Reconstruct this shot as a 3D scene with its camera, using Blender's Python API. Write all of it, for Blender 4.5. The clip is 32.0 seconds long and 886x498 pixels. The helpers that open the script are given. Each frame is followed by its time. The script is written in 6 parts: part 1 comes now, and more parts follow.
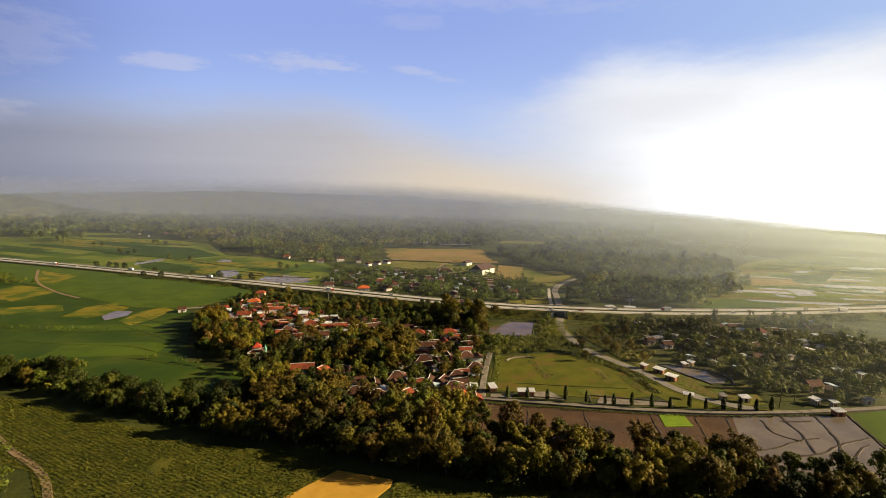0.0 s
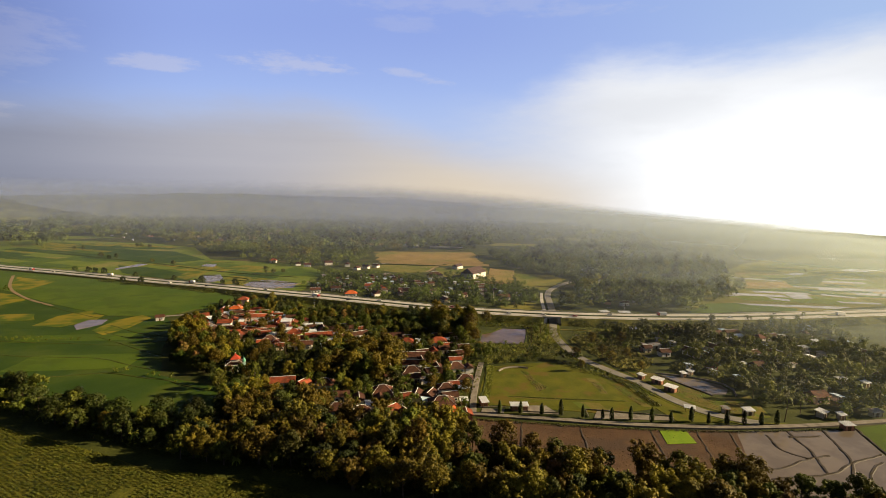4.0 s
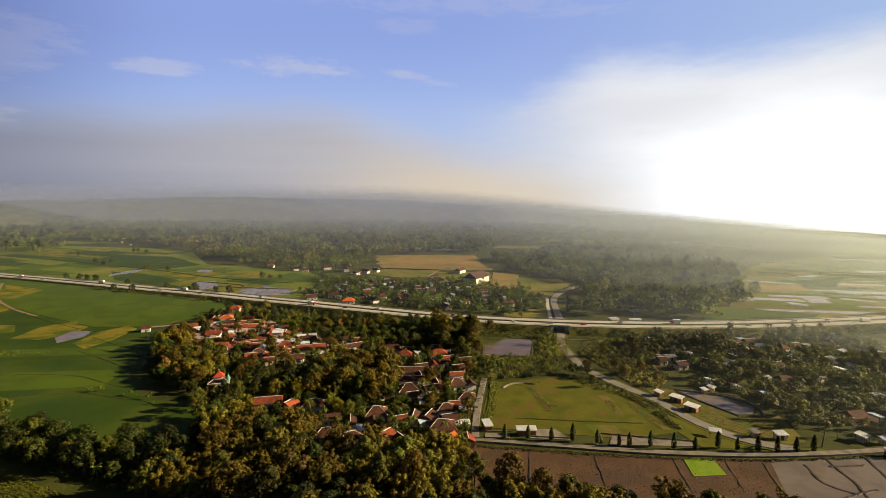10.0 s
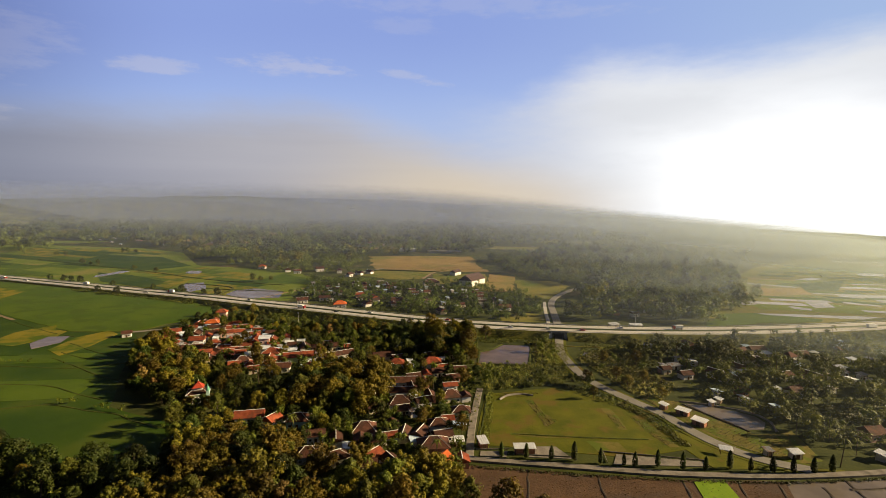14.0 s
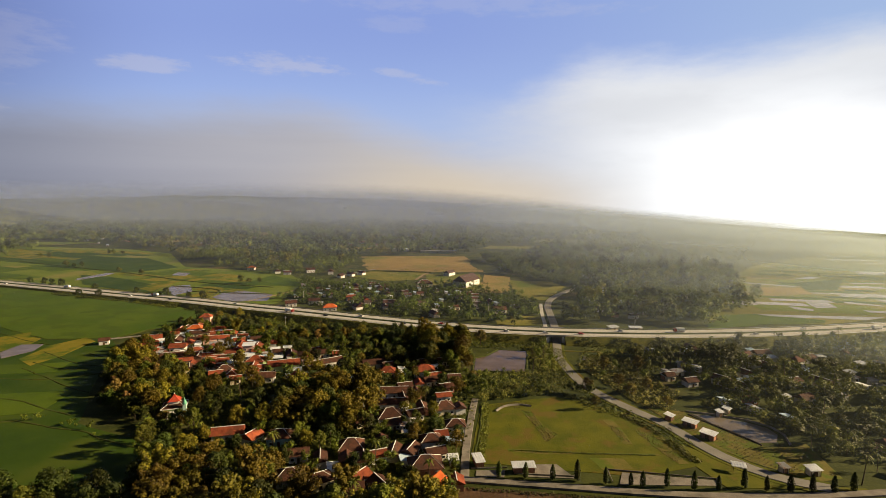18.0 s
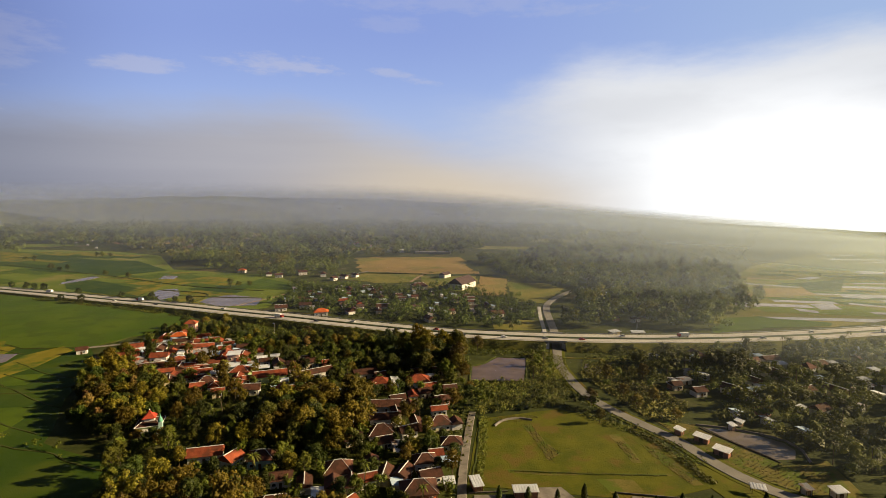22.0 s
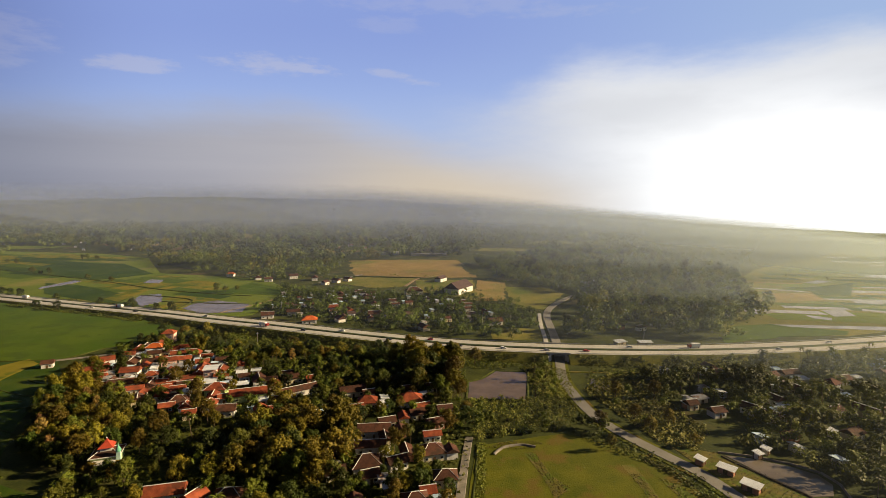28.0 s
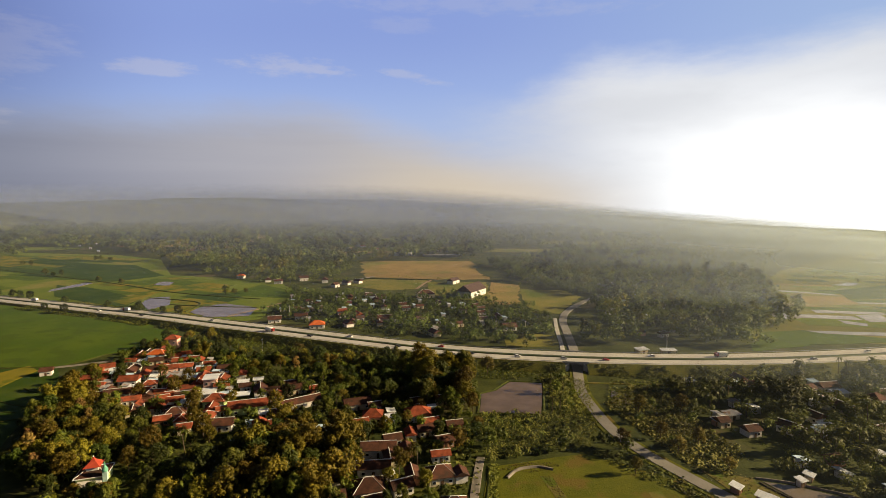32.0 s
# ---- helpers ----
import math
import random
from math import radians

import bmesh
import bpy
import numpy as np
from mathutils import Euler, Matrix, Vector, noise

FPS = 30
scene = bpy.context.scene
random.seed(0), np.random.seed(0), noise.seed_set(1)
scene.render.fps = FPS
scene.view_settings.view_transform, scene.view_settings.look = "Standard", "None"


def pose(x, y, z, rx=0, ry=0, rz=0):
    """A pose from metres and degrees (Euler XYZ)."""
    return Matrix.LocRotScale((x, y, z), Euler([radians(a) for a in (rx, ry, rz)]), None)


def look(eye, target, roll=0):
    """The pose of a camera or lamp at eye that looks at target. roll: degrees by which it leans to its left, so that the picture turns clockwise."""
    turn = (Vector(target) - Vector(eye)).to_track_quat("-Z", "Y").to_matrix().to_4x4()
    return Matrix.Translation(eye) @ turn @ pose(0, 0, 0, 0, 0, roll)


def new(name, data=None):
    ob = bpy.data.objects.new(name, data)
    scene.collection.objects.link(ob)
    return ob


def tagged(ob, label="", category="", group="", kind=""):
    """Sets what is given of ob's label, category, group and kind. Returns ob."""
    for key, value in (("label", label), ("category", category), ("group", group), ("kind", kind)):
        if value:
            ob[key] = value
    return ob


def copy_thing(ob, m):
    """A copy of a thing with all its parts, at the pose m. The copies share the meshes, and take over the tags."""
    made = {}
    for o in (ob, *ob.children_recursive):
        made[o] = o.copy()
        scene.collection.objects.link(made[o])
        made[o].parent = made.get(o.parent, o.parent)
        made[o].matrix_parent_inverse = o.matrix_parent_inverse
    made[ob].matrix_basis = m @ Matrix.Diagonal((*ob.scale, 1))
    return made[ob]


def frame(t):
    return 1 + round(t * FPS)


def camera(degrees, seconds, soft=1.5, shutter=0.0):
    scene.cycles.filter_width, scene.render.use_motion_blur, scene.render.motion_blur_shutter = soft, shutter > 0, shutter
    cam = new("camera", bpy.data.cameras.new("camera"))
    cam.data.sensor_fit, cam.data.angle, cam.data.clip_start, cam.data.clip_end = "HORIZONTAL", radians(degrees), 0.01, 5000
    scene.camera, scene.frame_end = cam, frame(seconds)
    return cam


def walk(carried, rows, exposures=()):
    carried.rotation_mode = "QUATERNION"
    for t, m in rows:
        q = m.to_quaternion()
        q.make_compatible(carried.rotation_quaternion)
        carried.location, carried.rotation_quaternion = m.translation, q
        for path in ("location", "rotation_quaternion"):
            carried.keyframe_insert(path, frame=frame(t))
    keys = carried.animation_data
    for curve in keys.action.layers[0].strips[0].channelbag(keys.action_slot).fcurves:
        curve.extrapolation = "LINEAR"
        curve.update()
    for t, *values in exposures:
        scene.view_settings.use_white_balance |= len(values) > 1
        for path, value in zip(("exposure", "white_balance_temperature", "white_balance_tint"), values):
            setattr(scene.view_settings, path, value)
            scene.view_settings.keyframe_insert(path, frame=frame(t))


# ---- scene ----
import collections
import itertools

cam = camera(83.27, 32.0, 0.4)
# seconds, x, y, z in metres, yaw to the left, pitch up, roll in degrees
PATH = [
    (0.0, 0.53, 14.31, 100.10, 0.85, -5.49, 0.80),
    (1.0, 0.91, 18.02, 100.32, 0.14, -5.45, 0.73),
    (2.0, 1.30, 21.73, 100.53, 0.24, -5.52, 0.85),
    (3.0, 1.71, 25.44, 100.73, -0.20, -5.39, 0.79),
    (6.0, 2.94, 36.59, 101.32, 0.12, -5.17, 0.43),
    (7.0, 3.35, 40.32, 101.51, 0.14, -5.13, 0.44),
    (8.0, 3.73, 44.06, 101.69, 0.35, -5.11, 0.29),
    (9.0, 4.11, 47.82, 101.87, 0.55, -5.07, 0.38),
    (10.0, 4.46, 51.58, 102.04, 0.26, -5.09, 0.27),
    (11.0, 4.80, 55.36, 102.21, 0.51, -5.07, 0.34),
    (12.0, 5.12, 59.16, 102.38, 0.46, -5.05, 0.38),
    (13.0, 5.41, 62.97, 102.54, 0.03, -5.08, 0.39),
    (14.0, 5.69, 66.80, 102.70, -0.20, -5.09, 0.49),
    (17.0, 6.41, 78.39, 103.16, -0.63, -5.34, 0.23),
    (18.0, 6.63, 82.29, 103.32, -0.88, -5.23, 0.29),
    (19.0, 6.83, 86.21, 103.47, -1.21, -5.12, 0.12),
    (20.0, 7.04, 90.15, 103.62, -1.39, -5.14, 0.12),
    (21.0, 7.25, 94.11, 103.77, -1.58, -5.14, 0.32),
    (22.0, 7.47, 98.08, 103.92, -1.38, -5.24, 0.08),
    (23.0, 7.70, 102.08, 104.07, -1.40, -5.36, 0.00),
    (24.0, 7.96, 106.09, 104.23, -1.33, -5.27, -0.12),
    (25.0, 8.26, 110.12, 104.38, -1.62, -5.13, -0.07),
    (28.0, 9.42, 122.30, 104.87, -1.74, -5.17, 0.12),
    (29.0, 9.94, 126.39, 105.04, -0.91, -5.23, -0.12),
    (30.0, 10.54, 130.49, 105.21, -0.60, -5.35, -0.13),
    (31.0, 11.24, 134.60, 105.39, -0.57, -5.34, -0.17),
    (32.0, 12.05, 138.73, 105.58, -0.12, -5.20, -0.13),
]


def flying(x, y, z, yaw, pitch, roll):
    """The pose of the aircraft's camera."""
    return pose(x, y, z) @ pose(0, 0, 0, 90 + pitch, 0, yaw) @ pose(0, 0, 0, 0, 0, roll)


# the aircraft's camera stops down a little as it nears the village
walk(cam, [(row[0], flying(*row[1:])) for row in PATH], ((0.0, 0.99), (6.0, 0.94), (13.0, 0.86), (20.0, 0.83), (32.0, 0.80)))

# ---- sky, sun ----
SUN_AZ, SUN_EL = radians(86), radians(20)
SUN_DIR = Vector((math.sin(SUN_AZ) * math.cos(SUN_EL), math.cos(SUN_AZ) * math.cos(SUN_EL), math.sin(SUN_EL)))
GLARE = Vector((math.sin(radians(37)), math.cos(radians(37)), math.tan(radians(2.5)))).normalized()


class Net:
    """Short hand for a node tree."""

    def __init__(self, tree):
        self.tree, self.nodes, self.links = tree, tree.nodes, tree.links
        self.nodes.clear()

    def add(self, kind, **inputs):
        node = self.nodes.new("ShaderNode" + kind)
        for key, value in inputs.items():
            self.put(node, key.replace("_", " "), value)
        return node

    def put(self, node, key, value):
        socket = node.inputs[int(key)] if key.isdigit() else node.inputs[key]
        if isinstance(value, bpy.types.NodeSocket):
            self.links.new(value, socket)
        else:
            socket.default_value = value

    def math(self, op, a, b=0.0, c=0.0, clamp=False):
        node = self.nodes.new("ShaderNodeMath")
        node.operation, node.use_clamp = op, clamp
        for i, v in enumerate((a, b, c)):
            self.put(node, str(i), v)
        return node.outputs[0]

    def mix(self, fac, a, b, blend="MIX"):
        node = self.nodes.new("ShaderNodeMix")
        node.data_type, node.blend_type = "RGBA", blend
        self.put(node, "0", fac)
        self.put(node, "6", a if isinstance(a, bpy.types.NodeSocket) else (*a, 1))
        self.put(node, "7", b if isinstance(b, bpy.types.NodeSocket) else (*b, 1))
        return node.outputs[2]

    def ramp(self, value, low, high, soft=True):
        node = self.nodes.new("ShaderNodeMapRange")
        node.interpolation_type = "SMOOTHSTEP" if soft else "LINEAR"
        for i, v in enumerate((value, low, high, 0.0, 1.0)):
            self.put(node, str(i), v)
        return node.outputs[0]

    def noise(self, where, scale, detail=3.0, rough=0.55):
        node = self.nodes.new("ShaderNodeTexNoise")
        self.put(node, "Vector", where)
        self.put(node, "Scale", scale)
        self.put(node, "Detail", detail)
        self.put(node, "Roughness", rough)
        return node.outputs["Fac"]


world = bpy.data.worlds.new("morning_sky")
scene.world = world
world.use_nodes = True
net = Net(world.node_tree)
where = net.add("TexCoord").outputs["Generated"]
sky = net.nodes.new("ShaderNodeTexSky")
sky.sky_type, sky.sun_disc, sky.sun_elevation, sky.sun_rotation = "NISHITA", False, SUN_EL, SUN_AZ
sky.air_density, sky.dust_density, sky.ozone_density = 1.0, 2.0, 2.0
sep = net.add("SeparateXYZ", Vector=where)
height = sep.outputs[2]


def measure_of(kind, a, b):
    node = net.nodes.new("ShaderNodeVectorMath")
    node.operation = kind
    net.links.new(a, node.inputs[0])
    node.inputs[1].default_value = b
    return node


facing = measure_of("DOT_PRODUCT", where, GLARE).outputs["Value"]
ahead = net.ramp(sep.outputs[1], 0.05, 0.25)
deep = net.math("MAXIMUM", sep.outputs[1], 0.12)
u = net.math("MINIMUM", net.math("MAXIMUM", net.math("DIVIDE", sep.outputs[0], deep), -1.6), 1.6)  # bearing
v = net.math("DIVIDE", height, deep)
skyline = net.math("MULTIPLY_ADD", net.math("ADD", net.math("MAXIMUM", u, -0.1), 0.1), -0.0535, 0.006)
over = net.math("SUBTRACT", v, skyline)  # height over the visible horizon
broad = net.noise(net.add("Mapping", Vector=where, Scale=(2.0, 2.0, 7.0)).outputs[0], 1.7, 5.0)
frayed = net.noise(net.add("Mapping", Vector=where, Scale=(4.0, 4.0, 14.0)).outputs[0], 4.0, 6.0, 0.62)
sway = net.math("SUBTRACT", broad, 0.5)
fray = net.math("SUBTRACT", frayed, 0.5)

# the blue: paler towards the horizon and the sun, deeper and duller away from it
blue = net.mix(net.ramp(v, 0.10, 0.36), (0.40, 0.53, 0.86), (0.275, 0.375, 0.755))
blue = net.mix(net.ramp(u, -0.1, 0.95), blue, net.mix(net.ramp(v, 0.15, 0.42), (0.48, 0.60, 0.88), (0.37, 0.50, 0.78)))
blue = net.mix(net.math("SUBTRACT", 1.0, net.ramp(u, -1.0, -0.45)), blue, net.mix(1.0, blue, (0.68, 0.68, 0.74), "MULTIPLY"))
blue = net.mix(net.ramp(height, 0.36, 0.60), blue, (0.035, 0.036, 0.042))
blue = net.mix(net.math("MULTIPLY", net.math("SUBTRACT", 1.0, net.ramp(v, 0.04, 0.24)), 0.7), blue, (0.53, 0.57, 0.70))
base = net.mix(0.06, blue, net.mix(1.0, sky.outputs[0], (0.10, 0.10, 0.10), "MULTIPLY"))
# thin streaks of cloud: bearing, height, half width, half height, slope, strength
for cu, cv, du, dv, slope, gain in ((-0.56, 0.266, 0.115, 0.013, -0.07, 0.34), (-0.30, 0.268, 0.125, 0.019, -0.05, 0.36), (-0.05, 0.245, 0.075, 0.009, -0.20, 0.30),
                                    (-0.08, 0.345, 0.07, 0.016, -0.05, 0.13), (0.05, 0.385, 0.30, 0.02, -0.02, 0.16), (-0.92, 0.175, 0.09, 0.022, -0.1, 0.40), (-0.84, 0.31, 0.13, 0.07, 0.0, 0.16)):
    a = net.math("DIVIDE", net.math("SUBTRACT", u, cu), du)
    b = net.math("DIVIDE", net.math("SUBTRACT", v, net.math("MULTIPLY_ADD", net.math("SUBTRACT", u, cu), slope, cv)), dv)
    spread = net.math("ADD", net.math("MULTIPLY", a, a), net.math("MULTIPLY", b, b))
    spread = net.math("ADD", spread, net.math("MULTIPLY", fray, 5.5))
    base = net.mix(net.math("MULTIPLY", net.math("MULTIPLY", net.math("SUBTRACT", 1.0, net.ramp(spread, -0.2, 1.4)), gain), ahead), base, (0.62, 0.60, 0.66))
# low haze: grey away from the sun, beige nearer to it, with a soft uneven top
crown = net.math("MULTIPLY_ADD", net.ramp(u, -0.30, 0.12), -0.095, 0.178)
crown = net.math("ADD", crown, net.math("ADD", net.math("MULTIPLY", sway, 0.05), net.math("MULTIPLY", fray, 0.022)))
low = net.math("SUBTRACT", 1.0, net.ramp(net.math("SUBTRACT", v, crown), -0.06, 0.05))
hazy = net.mix(net.ramp(u, -0.95, -0.25), (0.27, 0.285, 0.36), (0.46, 0.445, 0.47))
hazy = net.mix(net.ramp(u, -0.35, 0.15), hazy, (0.66, 0.585, 0.49))
hazy = net.mix(net.math("MULTIPLY", net.math("SUBTRACT", 1.0, net.ramp(over, 0.0, 0.075)), net.math("SUBTRACT", 1.0, net.ramp(u, -0.45, 0.10))), hazy, net.mix(1.0, hazy, (0.84, 0.84, 0.84), "MULTIPLY"))
layered = net.ramp(net.noise(net.add("Mapping", Vector=where, Scale=(1.2, 1.2, 22.0)).outputs[0], 2.2, 4.0), 0.30, 0.70)
hazy = net.mix(net.math("MULTIPLY", layered, 0.22), hazy, net.mix(1.0, hazy, (0.80, 0.81, 0.86), "MULTIPLY"))
base = net.mix(net.math("MULTIPLY", low, 0.92), base, hazy)
# the bank of bright cloud before the sun
rim = net.math("ADD", net.math("MULTIPLY_ADD", net.ramp(u, 0.10, 0.32), 0.085, 0.205), net.math("MULTIPLY", net.ramp(u, 0.50, 0.95), 0.065))
rim = net.math("ADD", rim, net.math("ADD", net.math("MULTIPLY", sway, 0.07), net.math("MULTIPLY", fray, 0.035)))
bank = net.math("SUBTRACT", 1.0, net.ramp(net.math("SUBTRACT", v, rim), -0.06, 0.03))
bank = net.math("MULTIPLY", bank, net.ramp(net.math("MULTIPLY_ADD", fray, 0.10, u), -0.03, 0.34))
veil = net.mix(net.ramp(u, 0.10, 0.45), (0.66, 0.68, 0.75), (0.80, 0.82, 0.86))
veil = net.mix(net.math("MULTIPLY", net.ramp(broad, 0.42, 0.62), 0.25), veil, (0.64, 0.65, 0.68))
base = net.mix(bank, base, veil)
glow_u = net.math("DIVIDE", net.math("SUBTRACT", u, 0.82), 0.58)
glow_v = net.math("DIVIDE", net.math("SUBTRACT", v, 0.02), 0.25)
glow = net.math("SQRT", net.math("ADD", net.math("MULTIPLY", glow_u, glow_u), net.math("MULTIPLY", glow_v, glow_v)))
glow = net.math("ADD", glow, net.math("MULTIPLY", sway, 0.25))
base = net.mix(net.math("SUBTRACT", 1.0, net.ramp(glow, 0.22, 1.05)), base, (1.40, 1.40, 1.38))
# beige light low over the land beside the glow
beige = net.math("MULTIPLY", net.ramp(u, -0.45, 0.10), net.math("SUBTRACT", 1.0, net.ramp(u, 0.15, 0.50)))
beige = net.math("MULTIPLY", beige, net.math("SUBTRACT", 1.0, net.ramp(over, 0.012, 0.105)))
base = net.mix(net.math("MULTIPLY", beige, 0.72), base, (0.72, 0.60, 0.44))
base = net.mix(net.ramp(facing, -0.55, 0.42), net.mix(1.0, base, (0.30, 0.30, 0.30), "MULTIPLY"), base)
world.node_tree.links.new(base, net.add("Background", Strength=0.555).inputs[0])
bg = [n for n in net.nodes if n.bl_idname == "ShaderNodeBackground"][0]
net.links.new(bg.outputs[0], net.add("OutputWorld").inputs[0])

sun = new("sun", bpy.data.lights.new("sun", "SUN"))
sun.data.energy, sun.data.angle, sun.data.color = 5.8, radians(0.7), (1.0, 0.77, 0.44)
sun.matrix_world = look(SUN_DIR * 100, (0, 0, 0))


# ---- materials ----
def surface(name, low, high, scale=0.5, fine=6.0, rough=0.9, bump=0.0, bump_scale=3.0, patch=None, patch_scale=0.05,
            patch_lo=0.5, patch_hi=0.65, spread=0.0, stripes=None, metal=0.0):
    """A rough surface with two scales of variation, in metres."""
    mat = bpy.data.materials.new(name)
    mat.use_nodes = True
    net = Net(mat.node_tree)
    where = net.add("NewGeometry").outputs["Position"]
    coarse, small = net.noise(where, scale, 3.0), net.noise(where, fine, 2.0)
    fac = net.ramp(net.math("ADD", net.math("MULTIPLY", coarse, 0.65), net.math("MULTIPLY", small, 0.35)), 0.32, 0.68)
    colour = net.mix(fac, low, high)
    if patch:
        colour = net.mix(net.ramp(net.noise(where, patch_scale, 4.0), patch_lo, patch_hi), colour, patch)
    if stripes:
        angle, period, depth, tint = stripes
        turned = net.add("Mapping", Vector=where, Rotation=(0, 0, radians(angle))).outputs[0]
        wave = net.nodes.new("ShaderNodeTexWave")
        net.put(wave, "Vector", turned)
        net.put(wave, "Scale", 0.314 / period)
        net.put(wave, "Distortion", 1.0)
        net.put(wave, "Detail", 1.0)
        colour = net.mix(net.math("MULTIPLY", wave.outputs["Fac"], depth), colour, tint)
    if spread:
        shift = net.math("ADD", 1.0 - spread, net.math("MULTIPLY", net.add("ObjectInfo").outputs["Random"], 2 * spread))
        tone = net.add("HueSaturation", Color=colour, Value=shift)
        colour = tone.outputs[0]
    shader = net.add("BsdfPrincipled", Base_Color=colour, Roughness=rough, Metallic=metal)
    shader.inputs["Specular IOR Level"].default_value = 0.12
    if bump:
        relief = net.add("Bump", Strength=bump, Distance=0.3, Height=net.noise(where, bump_scale, 3.0))
        net.links.new(relief.outputs[0], shader.inputs["Normal"])
    net.links.new(shader.outputs[0], net.add("OutputMaterial").inputs[0])
    return mat


def leafy(name, low, high, spread=0.25, through_light=0.08):
    """Leaves: each leaf and each plant has its own tone, some light passes through."""
    mat = bpy.data.materials.new(name)
    mat.use_nodes = True
    net = Net(mat.node_tree)
    leaf = net.add("NewGeometry").outputs["Random Per Island"]
    plant = net.add("ObjectInfo").outputs["Random"]
    where = net.add("NewGeometry").outputs["Position"]
    fac = net.math("ADD", net.math("MULTIPLY", leaf, 0.32), net.math("MULTIPLY", net.ramp(net.noise(where, 0.3, 3.0), 0.25, 0.75, False), 0.68))
    colour = net.mix(fac, low, high)
    stand = net.math("ADD", 0.40, net.math("MULTIPLY", net.ramp(net.noise(where, 0.022, 4.0, 0.6), 0.3, 0.7, False), 1.15))
    tone = net.add("HueSaturation", Color=colour, Hue=net.math("ADD", 0.48, net.math("MULTIPLY", plant, 0.04)),
                   Value=net.math("MULTIPLY", stand, net.math("ADD", 1.0 - spread, net.math("MULTIPLY", plant, 2 * spread))))
    diffuse = net.add("BsdfPrincipled", Base_Color=tone.outputs[0], Roughness=0.65)
    diffuse.inputs["Specular IOR Level"].default_value = 0.2
    passing = net.add("BsdfTranslucent", Color=tone.outputs[0])
    both = net.add("MixShader", Fac=through_light)
    net.links.new(diffuse.outputs[0], both.inputs[1])
    net.links.new(passing.outputs[0], both.inputs[2])
    net.links.new(both.outputs[0], net.add("OutputMaterial").inputs[0])
    return mat


def water(name, colour, rough=0.12):
    mat = bpy.data.materials.new(name)
    mat.use_nodes = True
    net = Net(mat.node_tree)
    where = net.add("NewGeometry").outputs["Position"]
    tint = net.mix(net.ramp(net.noise(where, 0.08, 4.0), 0.35, 0.65), colour, tuple(c * 0.75 for c in colour))
    shader = net.add("BsdfPrincipled", Base_Color=tint, Roughness=rough)
    shader.inputs["IOR"].default_value = 1.33
    shader.inputs["Specular IOR Level"].default_value = 0.09
    relief = net.add("Bump", Strength=0.05, Distance=0.05, Height=net.noise(where, 1.5, 2.0))
    net.links.new(relief.outputs[0], shader.inputs["Normal"])
    net.links.new(shader.outputs[0], net.add("OutputMaterial").inputs[0])
    return mat


